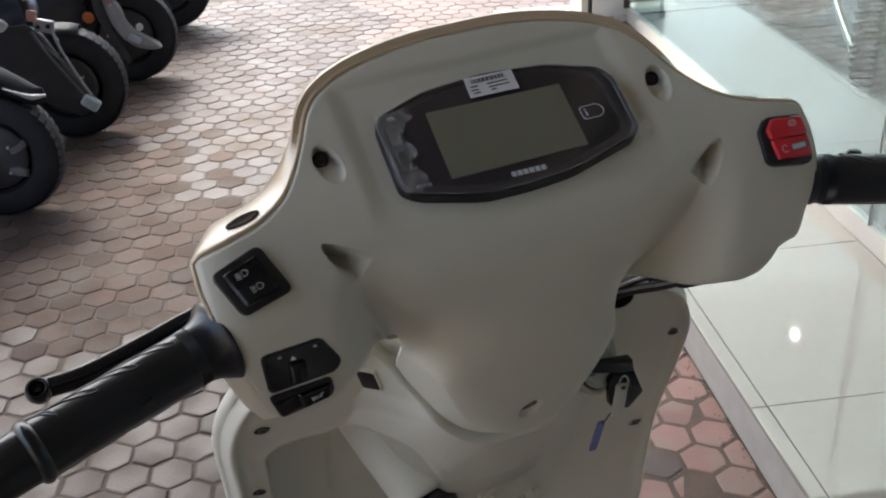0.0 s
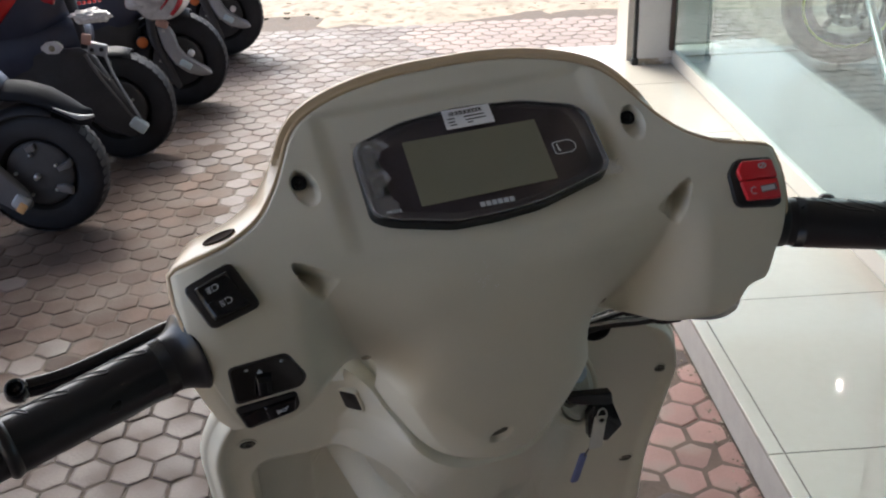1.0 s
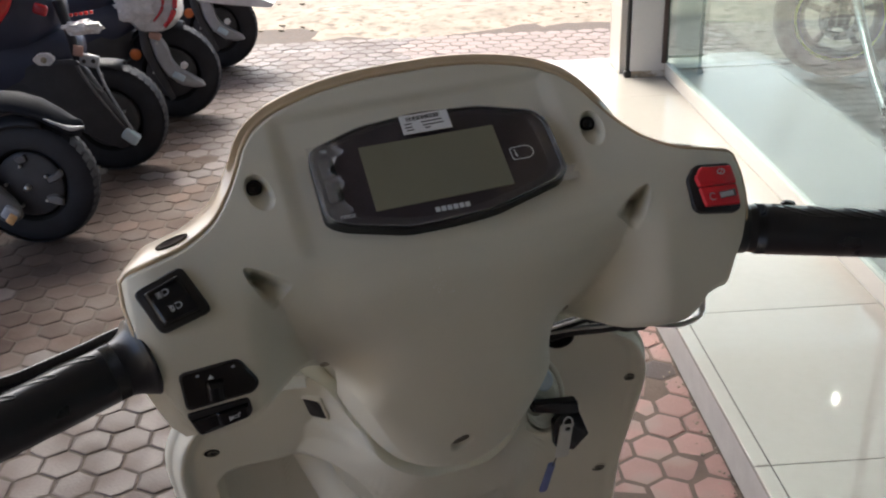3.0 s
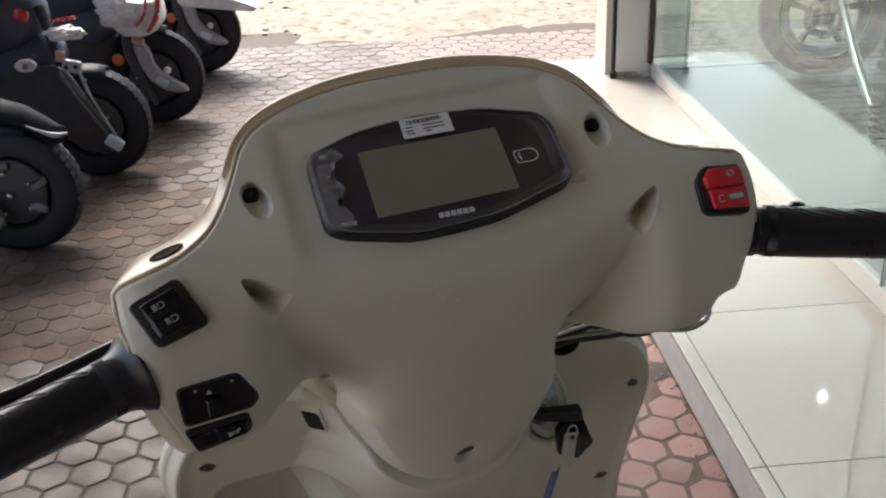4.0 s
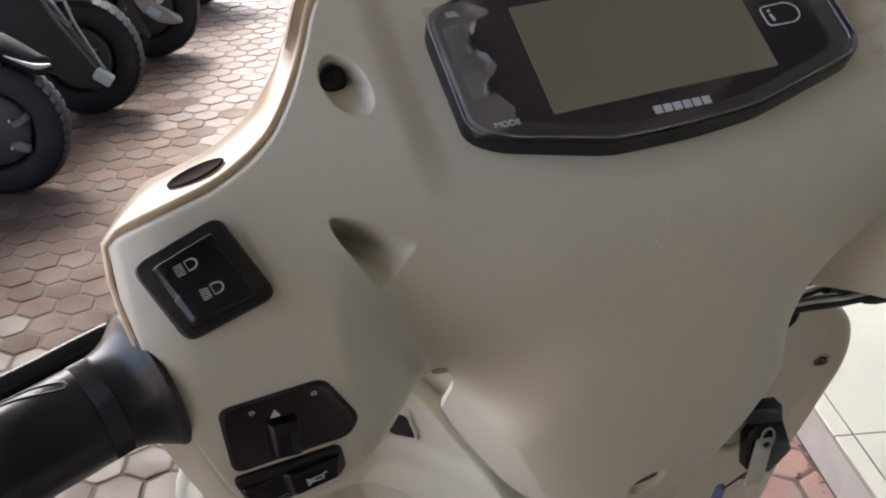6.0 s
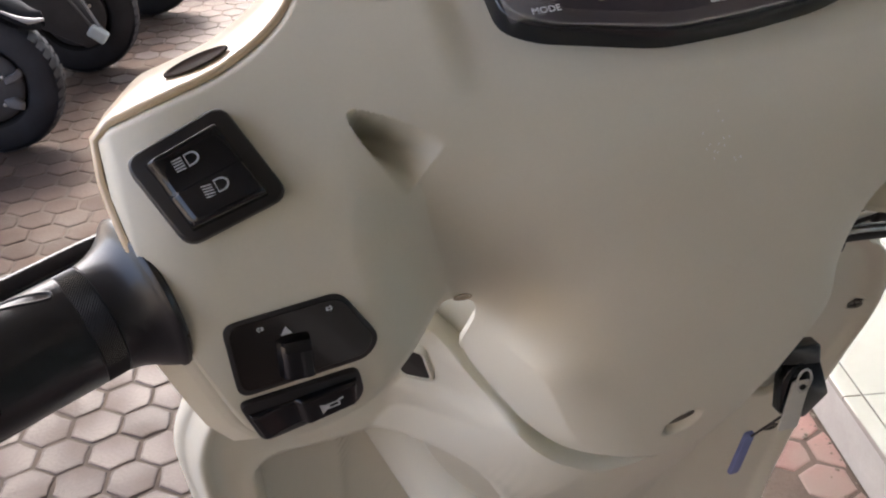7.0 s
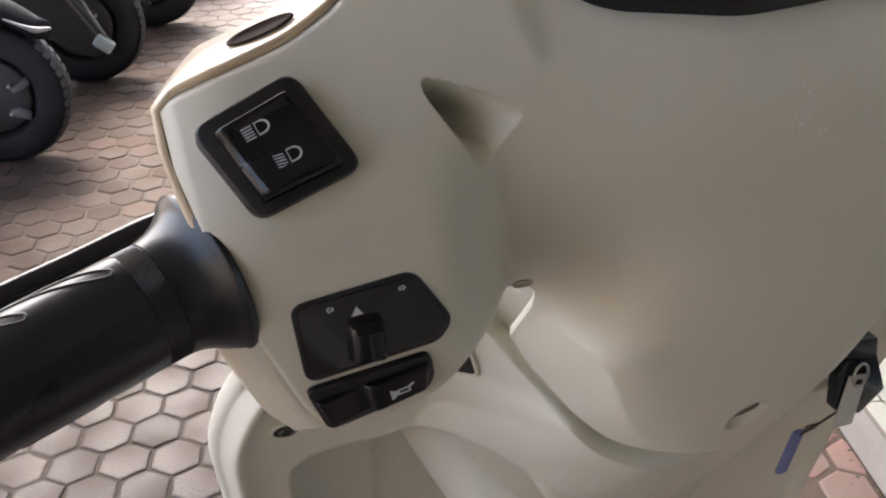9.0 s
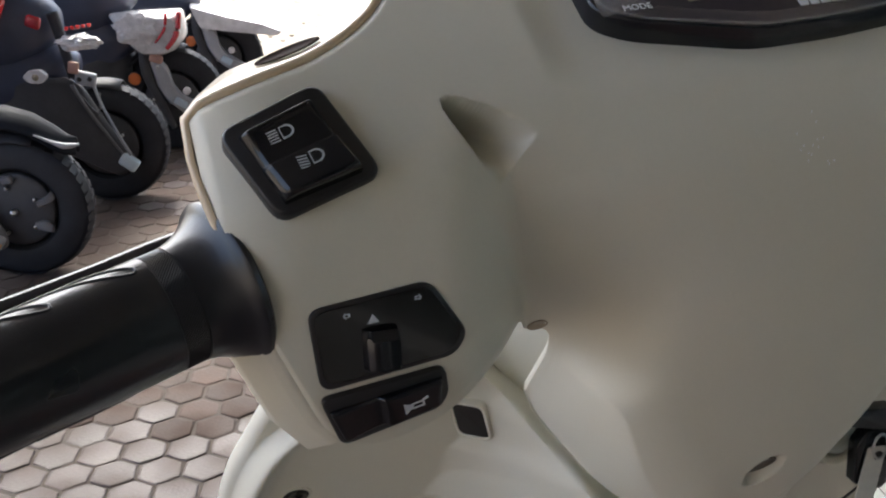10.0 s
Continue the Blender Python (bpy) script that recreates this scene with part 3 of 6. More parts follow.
def cowl(lower):
    """The glossy painted front half: starts at a thin seam behind the cover's edge and runs forward."""
    us = cover_columns()
    line = []
    ends = (-101, -94, -86, -77, -68, -60, -52, -44, -36, -28, -20, -12)
    for v in ends:
        a = curve_at(END_LINE, v)
        line.append((MID - a, v, face(MID - a, v)))
    for u in us[::2]:
        top = cover_edges(u)[0]
        line.append((u, top, face(u, top)))
    for v in reversed([e for e in ends if e > -60]):
        a = curve_at(END_LINE, v)
        line.append((MID + a, v, face(MID + a, v)))
    if lower:
        line = [q for q in line if q[0] < 0 and q[1] <= -43]
    else:
        line = [q for q in line if not (q[0] < 0 and q[1] < -45)]
    pts = [hp(u, v, n - 2) for u, v, n in line]
    rings = []
    for i, (u, v, n) in enumerate(line):
        p = pts[i]
        tan = (pts[min(i + 1, len(pts) - 1)] - pts[max(i - 1, 0)]).normalized()
        out = Vector((0, -1, 0)).cross(tan)
        out = Vector((out.x, 0, out.z)).normalized()
        a = abs(u - MID)
        pod = ease((a - 128) / 26)
        depth = 13 + 27 * pod
        if a > 196 and v > -60:
            depth = 8 + 32 * ease((216.5 - a) / 20) if v > -3 else 8
        elif v < -50:
            depth = 8 + 16 * ease((-50 - v) / 25)
        rise = 3.6 - 3.9 * pod
        row = []
        fall = 0.05 + (0.28 if u > MID else 0.05) * pod
        swell = 13 * ease((-40 - v) / 30) if a > 150 else 0.0
        for o, d, g in ((0.0, 0.2, 0), (1.2, 0.2, 0), (1.9, 0.8, 0), (2.3, 1.8, 0.1), (2.42, 2.6, 0.15), (2.5, 3.6, 0.2), (2.6 + rise, 0.45 * depth, 0.75), (2.2 + rise, depth - 1.5, 1.0), (1.6 + rise, depth, 1.0), (-2.0, depth + 1.2, 1.0), (-7, depth + 6, 1.0), (-22, depth + 10, 1.0), (-45, depth + 14, 1.0)):
            o += swell * g
            row.append(p + out * (o / 1000) + Vector((0, d / 1000, -fall * d / 1000)))
        rings.append(row)
    bm = bmesh.new()
    vs = [[bm.verts.new(q) for q in r] for r in rings]
    for a, b in zip(vs, vs[1:]):
        for j in range(len(a) - 1):
            bm.faces.new((a[j], a[j + 1], b[j + 1], b[j]))
    bmesh.ops.recalc_face_normals(bm, faces=bm.faces)
    return bm


painted = part("front_cowl", sharpen(cowl(False), 60), PAINT, scooter, "glossy cream painted front cowl")
part("lower_cowl", sharpen(cowl(True), 60), PLASTIC, scooter, "matt cream lower half of the handlebar end")


def oval_plate(w, h, depth, sides=28):
    rings = []
    for z, k in ((0, 1.0), (depth, 1.0), (depth, 0.86), (depth * 0.3, 0.80)):
        rings.append([(math.cos(2 * math.pi * i / sides) * w / 2 * k, math.sin(2 * math.pi * i / sides) * h / 2 * k, z) for i in range(sides)])
    return loft(rings)


def placed(bm, m):
    bmesh.ops.transform(bm, matrix=m, verts=bm.verts)
    return bm


def plate(points, z0, z1, m, bevel=0.0006, inset_top=0.0):
    """A flat plate with a softened upper edge; points in metres in its own plane."""
    n = len(points)
    c = sum((Vector(p) for p in points), Vector((0, 0))) / n
    rings = []
    for z, k in ((z0, 0.0), (z1 - bevel, 0.0), (z1 - bevel * 0.3, bevel * 0.4 + inset_top), (z1, bevel + inset_top)):
        r = []
        for p in points:
            q = Vector(p)
            d = (c - q)
            q = q + d.normalized() * k
            r.append((q.x, q.y, z))
        rings.append(r)
    return sharpen(placed(loft(rings), m), 40)


def face_frame(u, v, turn=0.0, lift=0.0):
    """A frame lying on the cover at u, v."""
    e = 6.0
    du = Vector(hp(u + e, v, face(u + e, v))) - Vector(hp(u - e, v, face(u - e, v)))
    dv = Vector(hp(u, v + e, face(u, v + e))) - Vector(hp(u, v - e, face(u, v - e)))
    ez = du.cross(dv).normalized()
    ex = du.normalized()
    ey = ez.cross(ex)
    m = Matrix((ex, ey, ez)).transposed().to_4x4()
    return Matrix.Translation(hp(u, v, face(u, v)) + ez * lift) @ m @ pose(0, 0, 0, 0, 0, turn)


for side in (-1, 1):
    u = MID + side * 181
    top = cover_edges(u)[0]
    p = hp(u, top, face(u, top)) + Vector((0, 0.0165, -0.0030 if side > 0 else 0.0008))
    slope = math.degrees(math.atan2(cover_edges(u + 6)[0] - cover_edges(u - 6)[0], 12)) * COS
    part("mirror_hole_plug", placed(oval_plate(0.0225, 0.0125, 0.0006), Matrix.Translation(p) @ pose(0, 0, 0, -14 if side > 0 else -2, -slope, 0)), PLUG, cover, "black oval rubber plug")
    # hidden screws at the bottom of the wells
    q = (MID + side * 121.5, 47.0)
    well_p = hp(*q, face(*q))
    part("well_screw", turned(well_p + Vector((0, 0.016, -0.008)), well_p + Vector((0, -0.016, 0.008)), [(0, 0.0056), (0.0090, 0.0056), (0.0102, 0.0050), (0.0106, 0.0042), (0.0100, 0.0036), (0.0106, 0.0026), (0.0108, 0.0005)], 24), BLACK, cover, "black screw head")
scuffs = random.Random(8)
for i in range(16):
    su, sv = -16 + scuffs.gauss(0, 3.2) + (5 if i > 11 else 0), -46 + scuffs.gauss(0, 4.5) - (3 if i > 11 else 0)
    part("scuff", plate(rounded([(-0.0002, -0.0005), (0.0002, -0.0004), (0.0003, 0.0005), (-0.0001, 0.0004)], 0.0001, 1), 0, 0.00006, face_frame(su, sv, scuffs.uniform(-40, 40), 0.00004), 0.00001), STICKER, cover, smooth=False)
# flat ovals over the arches: the recess's shade is put into their colour
for side in (-1, 1):
    part("arch_recess_shade", placed(oval_plate(0.0115, 0.0062, 0.0005), face_frame(MID + side * 94.6, -72.6, -side * 14, 0.0002)), RECESS_SHADE, cover, "flat darker oval for the shade in the recess over the arch")
# dark plate laid in the drain well so that its floor reads as shaded
part("drain_floor_shade", placed(oval_plate(0.0148, 0.0068, 0.0006), face_frame(-2.2, -152.4, 14, -0.0024)), DARKZINC, cover, "dark oval plate that stands for the shade in the well")


# ---- meter ----
def ring_plate(outer, inner, z0, z1, m, bevel=0.0012):
    """A frame between two outlines with equal numbers of points."""
    def ring(points, z, k):
        c = sum((Vector(p) for p in points), Vector((0, 0))) / len(points)
        return [(*(Vector(p) + (c - Vector(p)).normalized() * k), z) for p in points]
    rings = [ring(outer, z0, 0), ring(outer, z1 - bevel, 0), ring(outer, z1 - bevel * 0.3, bevel * 0.4), ring(outer, z1, bevel),
             ring(inner, z1, -bevel), ring(inner, z1 - bevel * 0.5, 0), ring(inner, z0, 0)]
    return placed(loft(rings, caps=False), m)


METER_TIP = -21.5
meter_m = hm(MID, 36, -6.6, 0, 0, METER_TIP)
mm = 0.001
out_line = [(-83, 28.5), (-45, 41), (0, 44.5), (45, 40), (81, 28), (87.5, 18), (87, -25), (80, -32.5), (30, -45.5), (0, -47.5), (-32, -47), (-73, -35.5), (-84, -28)]
bezel_out = rounded([(x * mm, y * mm) for x, y in out_line], 0.008, 4)
bezel_in = [p * 0.962 for p in bezel_out]
meter = part("meter", plate(bezel_in, -0.012, 0.0030, meter_m), LENS, scooter, "dark digital speedometer with an unlit screen")
part("bezel", ring_plate(bezel_out, [p * 0.958 for p in bezel_out], -0.012, 0.0046, meter_m, 0.0014), BLACK, meter, "black bezel")
film = part("protective_film", ring_plate([p * 0.985 for p in bezel_out], [p * 0.86 for p in bezel_out], 0.0032, 0.0050, meter_m, 0.0006), FILM, meter, "clear film peeling at its edge")
film.visible_shadow = False
film_edge = [p * 0.978 for p in bezel_out]
film_line = part("film_edge", placed(tube([(p.x, p.y, 0.0054 + 0.0006 * noise.noise((p.x * 90, p.y * 90, 1))) for p in film_edge + film_edge[:1]], 0.00035, 6, 2), meter_m), CRINKLE, meter)
film_line.visible_shadow = False
part("lcd_screen", plate(rounded([(-0.0495, -0.0290), (0.0470, -0.0290), (0.0480, 0.0225), (-0.0483, 0.0242)], 0.001, 2), 0.0018, 0.0034, meter_m, 0.0002), SCREEN, meter, "unlit greenish grey screen", smooth=False)
# wordmark as plain blocks
for i in range(6):
    part("mark_block", box((0.0032, 0.0036, 0.0005), meter_m @ pose(-0.0098 + i * 0.0041, -0.0368 - i * 0.0001, 0.0032, 0, 0, -1)), WHITE, meter, smooth=False)
# round info key with a plain bar in it
d_line = [Vector((math.cos(w), math.sin(w))) for w in [radians(a) for a in range(-80, 81, 10)]]
d_pts = [(0.0665 + 0.0058 * p.x, 0.004 + 0.0062 * p.y) for p in d_line]
d_pts = [(0.0572, -0.0018)] + d_pts + [(0.0572, 0.0098)]
d_pts = rounded([(0.0605 + (x - 0.0645) * 1.10, -0.0050 + (y - 0.004) * 0.90) for x, y in d_pts], 0.0022, 3)
part("info_mark", ring_plate([(x, y) for x, y in d_pts], [(0.0605 + (x - 0.0605) * 0.93, -0.0050 + (y + 0.0050) * 0.90) for x, y in d_pts], 0.0031, 0.0034, meter_m, 0.0001), WHITE, meter, smooth=False)
for x, y, w, h in ((0.0561, -0.0060, 0.0011, 0.0036), (0.0559, -0.0026, 0.0011, 0.0011)):
    part("info_bar", box((w, h, 0.0004), meter_m @ pose(x, y, 0.0033, 0, 0, 8)), WHITE, meter, smooth=False)
# clear key covers with crinkles at the outer side
crinkle = bmesh.new()
rows = []
cr = random.Random(3)
for i in range(34):
    row = []
    y = -0.033 + 0.062 * i / 33
    torn = 0.0185 - 0.0070 * abs(math.sin(y * 145 + 0.5)) ** 3 + 0.0022 * noise.noise((y * 300, 2, 1))
    for j in range(11):
        x = -0.0835 + (torn + 0.006 * (y > 0.018)) * j / 10 + 0.05 * max(0.0, -y - 0.022)
        row.append(crinkle.verts.new((x, y, 0.0062 + 0.0016 * noise.noise((x * 190, y * 120, 3)) + 0.0003 * cr.random() + 0.0012 * (j == 10))))
    rows.append(row)
for a, b in zip(rows, rows[1:]):
    for j in range(10):
        crinkle.faces.new((a[j], a[j + 1], b[j + 1], b[j]))
wrinkled = part("crinkled_film", placed(crinkle, meter_m), CRINKLE, meter, "crinkled clear film over the side keys", smooth=False)
wrinkled.visible_shadow = False
tab = bmesh.new()
rows = []
for i in range(9):
    rows.append([tab.verts.new((0.078 + 0.0135 * j / 8 + 0.002 * math.sin(i), -0.036 + 0.012 * i / 8, 0.0050 + 0.0030 * noise.noise((i * 0.7, j * 0.7, 5)))) for j in range(9)])
for a, b in zip(rows, rows[1:]):
    for j in range(8):
        tab.faces.new((a[j], a[j + 1], b[j + 1], b[j]))
film_tab = part("film_tab", placed(tab, meter_m), CRINKLE, meter, "crumpled pull tab of the film", smooth=False)
film_tab.visible_shadow = False
for y in (0.012, -0.008):
    part("side_key", box((0.010, 0.016, 0.003), meter_m @ pose(-0.0725, y, 0.0032, 0, 0, 0), 0.0012, 2), BLACK, meter)


def lettering(text, size, m, parent, mat=WHITE):
    """Raised print in the built-in typeface."""
    cu = bpy.data.curves.new("print", "FONT")
    cu.body, cu.size, cu.align_x, cu.align_y, cu.extrude = text, size, "CENTER", "CENTER", 0.00008
    tmp = new("print", cu)
    me = bpy.data.meshes.new_from_object(tmp.evaluated_get(bpy.context.evaluated_depsgraph_get()))
    bpy.data.objects.remove(tmp)
    me.transform(m)
    me.materials.clear()
    me.materials.append(mat)
    ob = new("lettering", me)
    ob.parent = parent
    return ob


lettering("SEL", 0.0036, meter_m @ pose(-0.0715, 0.0255, 0.0040, 0, 0, -2), meter)
lettering("MODE", 0.0036, meter_m @ pose(-0.0685, -0.0290, 0.0040, 0, 0, -2), meter)

# paper label stuck over the top edge of the meter
lab_m = meter_m @ pose(0.0022, 0.0330, 0.0050, 2, 0, 0)
label_part = part("paper_label", plate([(-0.0175, -0.0068), (0.0175, -0.0074), (0.0175, 0.0083), (-0.0170, 0.0091)], 0, 0.0004, lab_m, 0.0001), STICKER, meter, "white barcode label", smooth=False)
br = random.Random(11)
x = -0.0125
while x < 0.0115:
    w = br.choice((0.0003, 0.0005, 0.0008))
    part("code_bar", box((w, 0.0034, 0.0001), lab_m @ pose(x, 0.0052, 0.0005)), INK, label_part, smooth=False)
    x += w + br.choice((0.0003, 0.0005))
for y, xs in ((0.0012, (-0.0122, 0.0045)), (-0.0016, (-0.0125, 0.0050)), (-0.0040, (-0.0118, 0.0005))):
    for xx, w in ((xs[0], 0.0052), (xs[1], 0.0150 if y > -0.004 else 0.004)):
        part("print_bar", box((w, 0.0010, 0.0001), lab_m @ pose(xx, y, 0.0005)), INK, label_part, smooth=False)


# ---- switches ----
def headlamp_symbol(m, parent, tilt):
    """D-shaped lamp outline with four or five beams."""
    pts = [(0.0018 + 0.0030 * math.cos(radians(a)), 0.0024 * math.sin(radians(a))) for a in range(-85, 86, 17)]
    pts = [(0.0, -0.0024)] + pts + [(0.0, 0.0024)]
    inner = [(0.0014 + (x - 0.0014) * 0.78, y * 0.76) for x, y in pts]
    part("lamp_symbol", ring_plate(pts, inner, 0, 0.00015, m, 0.00003), WHITE, parent, smooth=False)
    for i in range(5):
        y = 0.0020 - i * 0.0010
        part("beam_symbol", box((0.0036, 0.00045, 0.00015), m @ pose(-0.0028, y - 0.0002, 0.00008, 0, 0, tilt)), WHITE, parent, smooth=False)


def uv_points(m, pts):
    """Points on the cover, laid into the plane of frame m."""
    inv = m.inverted()
    out = []
    for u, v in pts:
        q = inv @ Vector(hp(u, v, face(u, v)))
        out.append((q.x, q.y))
    return out


dim_m = face_frame(-184.5, -20.5)
dimmer = part("dimmer_switch", plate(rounded(uv_points(dim_m, [(-207, -10.0), (-175.0, 1.2), (-161.5, -30.5), (-194.5, -39)]), 0.0052, 5), -0.004, 0.0034, dim_m, 0.0012), SATIN, scooter, "black headlamp dimmer switch with white symbols")
p00, p10, p11, p01 = [Vector(p) for p in uv_points(dim_m, [(-192, -35.2), (-168, -29.6), (-178, -4.8), (-201.2, -12.6)])]


key_c = (p00 + p10 + p11 + p01) / 4
p00, p10, p11, p01 = (key_c + (p - key_c) * 0.985 for p in (p00, p10, p11, p01))


def rocker():
    """Two-way rocker: both halves dished, with rolled ends that shine; the lower half stands out."""
    bm = bmesh.new()
    ss = [0.0, 0.003, 0.008, 0.016, 0.026, 0.038, 0.052, 0.07, 0.09, 0.115] + [0.15 + 0.07 * i for i in range(11)] + [0.9, 0.93, 0.95, 0.964, 0.976, 0.986, 0.994, 1.0]
    tt = [0.0, 0.008, 0.018, 0.03, 0.05, 0.08, 0.12] + [0.16 + 0.03 * i for i in range(10)] + [0.45, 0.462, 0.474, 0.486, 0.5, 0.512, 0.524, 0.54] + [0.58 + 0.04 * i for i in range(9)] + [0.93, 0.955, 0.972, 0.985, 0.994, 1.0]
    rows = []
    for t in tt:
        row = []
        for s in ss:
            p = p00 * (1 - s) * (1 - t) + p10 * s * (1 - t) + p11 * s * t + p01 * (1 - s) * t
            low = 0.0112 - 0.0030 * (t / 0.47) ** 2 - 0.0008 * math.sin(min(1.0, t / 0.47) * math.pi)
            high = 0.0066 - 0.0008 * math.sin(min(1.0, max(0.0, t - 0.5) / 0.5) * math.pi) + 0.0006 * max(0.0, (t - 0.5) / 0.5)
            k = ease((t - 0.455) / 0.05)
            z = low * (1 - k) + high * k
            for d, r in ((s * 0.026, 0.0046), ((1 - s) * 0.026, 0.0022), (t * 0.032, 0.0030), ((1 - t) * 0.032, 0.0016)):
                if d < r:
                    z -= r - math.sqrt(r * r - (r - d) ** 2)
            row.append(bm.verts.new((p.x, p.y, z)))
        rows.append(row)
    for a, b in zip(rows, rows[1:]):
        for i in range(len(ss) - 1):
            bm.faces.new((a[i], a[i + 1], b[i + 1], b[i]))
    loop = rows[0] + [r[-1] for r in rows[1:]] + rows[-1][-2::-1] + [r[0] for r in rows[-2:0:-1]]
    base = [bm.verts.new((v.co.x, v.co.y, 0.0012)) for v in loop]
    for i in range(len(loop)):
        j = (i + 1) % len(loop)
        bm.faces.new((loop[i], loop[j], base[j], base[i]))
    bmesh.ops.recalc_face_normals(bm, faces=bm.faces)
    return placed(bm, dim_m)


rock = part("rocker", sharpen(rocker(), 70), KEYBLACK, dimmer, "black rocker with lamp symbols")
ang = math.degrees(math.atan2((p10 - p00).y, (p10 - p00).x))
up_c, dn_c = p00 * 0.13 + p10 * 0.09 + p11 * 0.34 + p01 * 0.44, p00 * 0.33 + p10 * 0.35 + p11 * 0.17 + p01 * 0.15
headlamp_symbol(dim_m @ pose(up_c.x, up_c.y, 0.0063, -1, 0, ang + 2) @ Matrix.Scale(0.86, 4), rock, 0)
headlamp_symbol(dim_m @ pose(dn_c.x, dn_c.y, 0.0097, 6, 0, ang + 2) @ Matrix.Scale(0.86, 4), rock, -12)

turn_m = face_frame(-168, -73)
turn = part("indicator_switch", plate(rounded(uv_points(turn_m, [(-191, -63), (-152.5, -61.5), (-142, -78), (-147, -84), (-190.5, -86)]), 0.0045, 5), -0.004, 0.0012, turn_m, 0.0006), SATIN, scooter, "black turn signal switch with a sliding key")
inner_t = rounded(uv_points(turn_m, [(-189.5, -64), (-153, -62.8), (-144, -77.5), (-148, -82.5), (-189, -84.5)]), 0.004, 4)
part("switch_plate", plate(inner_t, 0.0002, 0.0016, turn_m, 0.0003), GLOSSBLACK, turn, smooth=False)
ta = uv_points(turn_m, [(-172, -76), (-172, -68.5), (-179.5, -66.2), (-157, -65.2)])


def slide_key():
    """Ridged sliding key: a sloping pale flank and a dark upright face."""
    rings = []
    for y, k in ((-0.0064, 0.90), (-0.0058, 1.0), (0.0034, 1.0), (0.0060, 0.55)):
        rings.append([(x, y, z * k * 0.66) for x, z in ((-0.0050, 0.0), (-0.0047, 0.0024), (-0.0026, 0.0078), (-0.0018, 0.0085), (-0.0008, 0.0088), (0.0046, 0.0090), (0.0056, 0.0086), (0.0060, 0.0076), (0.0062, 0.0))])
    return loft(rings)


part("slide_key", sharpen(placed(slide_key(), turn_m @ pose(ta[0][0] + 0.0008, ta[0][1] - 0.0006, 0.0012, 0, 0, -4)), 30), KEYBLACK, turn)
tri = [(-0.0019, -0.0012), (0.0019, -0.0012), (0.0002, 0.0017)]
part("arrow_symbol", plate(tri, 0, 0.0002, turn_m @ pose(ta[1][0] + 0.0002, ta[1][1], 0.0019, 0, 0, 2), 0.00003), WHITE, turn, smooth=False)
for k, s in ((2, -1), (3, 1)):
    arrow = [(s * x * 0.75, y * 0.75) for x, y in ((0.0016, 0.0), (0.0004, 0.0015), (0.0004, 0.0008), (-0.0014, 0.0008), (-0.0014, -0.0008), (0.0004, -0.0008), (0.0004, -0.0015))]
    part("turn_symbol", ring_plate(arrow, [(x * 0.5, y * 0.5) for x, y in arrow], 0, 0.00015, turn_m @ pose(ta[k][0], ta[k][1], 0.0018, 0, 0, 3), 0.00002), WHITE, turn, smooth=False)

horn_m = face_frame(-169, -95.5)
horn = part("horn_switch", plate(rounded(uv_points(horn_m, [(-191.5, -87.5), (-151, -86), (-150, -94.5), (-153, -98), (-186, -102)]), 0.0035, 5), -0.004, 0.0012, horn_m, 0.0006), SATIN, scooter, "black horn switch with a white horn symbol")
ha = [Vector(p) for p in uv_points(horn_m, [(-189, -91.5), (-152.5, -88.4), (-153.5, -96.2), (-185, -100.6)])]


def horn_key():
    """One pressed key: a dished rest on the outer side that rises to a raised pad."""
    bm = bmesh.new()
    ss = [0.0, 0.012, 0.028, 0.05, 0.08] + [0.12 + 0.04 * i for i in range(8)] + [0.42, 0.435, 0.45, 0.465, 0.48, 0.50] + [0.55 + 0.05 * i for i in range(8)] + [0.93, 0.955, 0.975, 0.99, 1.0]
    tt = [0.0, 0.02, 0.05, 0.09, 0.14, 0.22, 0.36, 0.5, 0.64, 0.78, 0.86, 0.91, 0.95, 0.98, 1.0]
    rows = []
    for t in tt:
        row = []
        for s in ss:
            p = ha[3] * (1 - s) * (1 - t) + ha[2] * s * (1 - t) + ha[1] * s * t + ha[0] * (1 - s) * t
            left = 0.0036 - 0.0016 * math.sin(min(1.0, s / 0.45) * math.pi * 0.6)
            right = 0.0042 - 0.0006 * (s - 0.45)
            k = ease((s - 0.41) / 0.08)
            z = left * (1 - k) + right * k
            for d, r in ((s * 0.035, 0.0018), ((1 - s) * 0.035, 0.0014), (t * 0.0095, 0.0014), ((1 - t) * 0.0095, 0.0012)):
                if d < r:
                    z -= r - math.sqrt(r * r - (r - d) ** 2)
            row.append(bm.verts.new((p.x, p.y, z)))
        rows.append(row)
    for a, b in zip(rows, rows[1:]):
        for i in range(len(ss) - 1):
            bm.faces.new((a[i], a[i + 1], b[i + 1], b[i]))
    loop = rows[0] + [r[-1] for r in rows[1:]] + rows[-1][-2::-1] + [r[0] for r in rows[-2:0:-1]]
    base = [bm.verts.new((v.co.x, v.co.y, 0.0004)) for v in loop]
    for i in range(len(loop)):
        j = (i + 1) % len(loop)
        bm.faces.new((loop[i], loop[j], base[j], base[i]))
    bmesh.ops.recalc_face_normals(bm, faces=bm.faces)
    return placed(bm, horn_m)


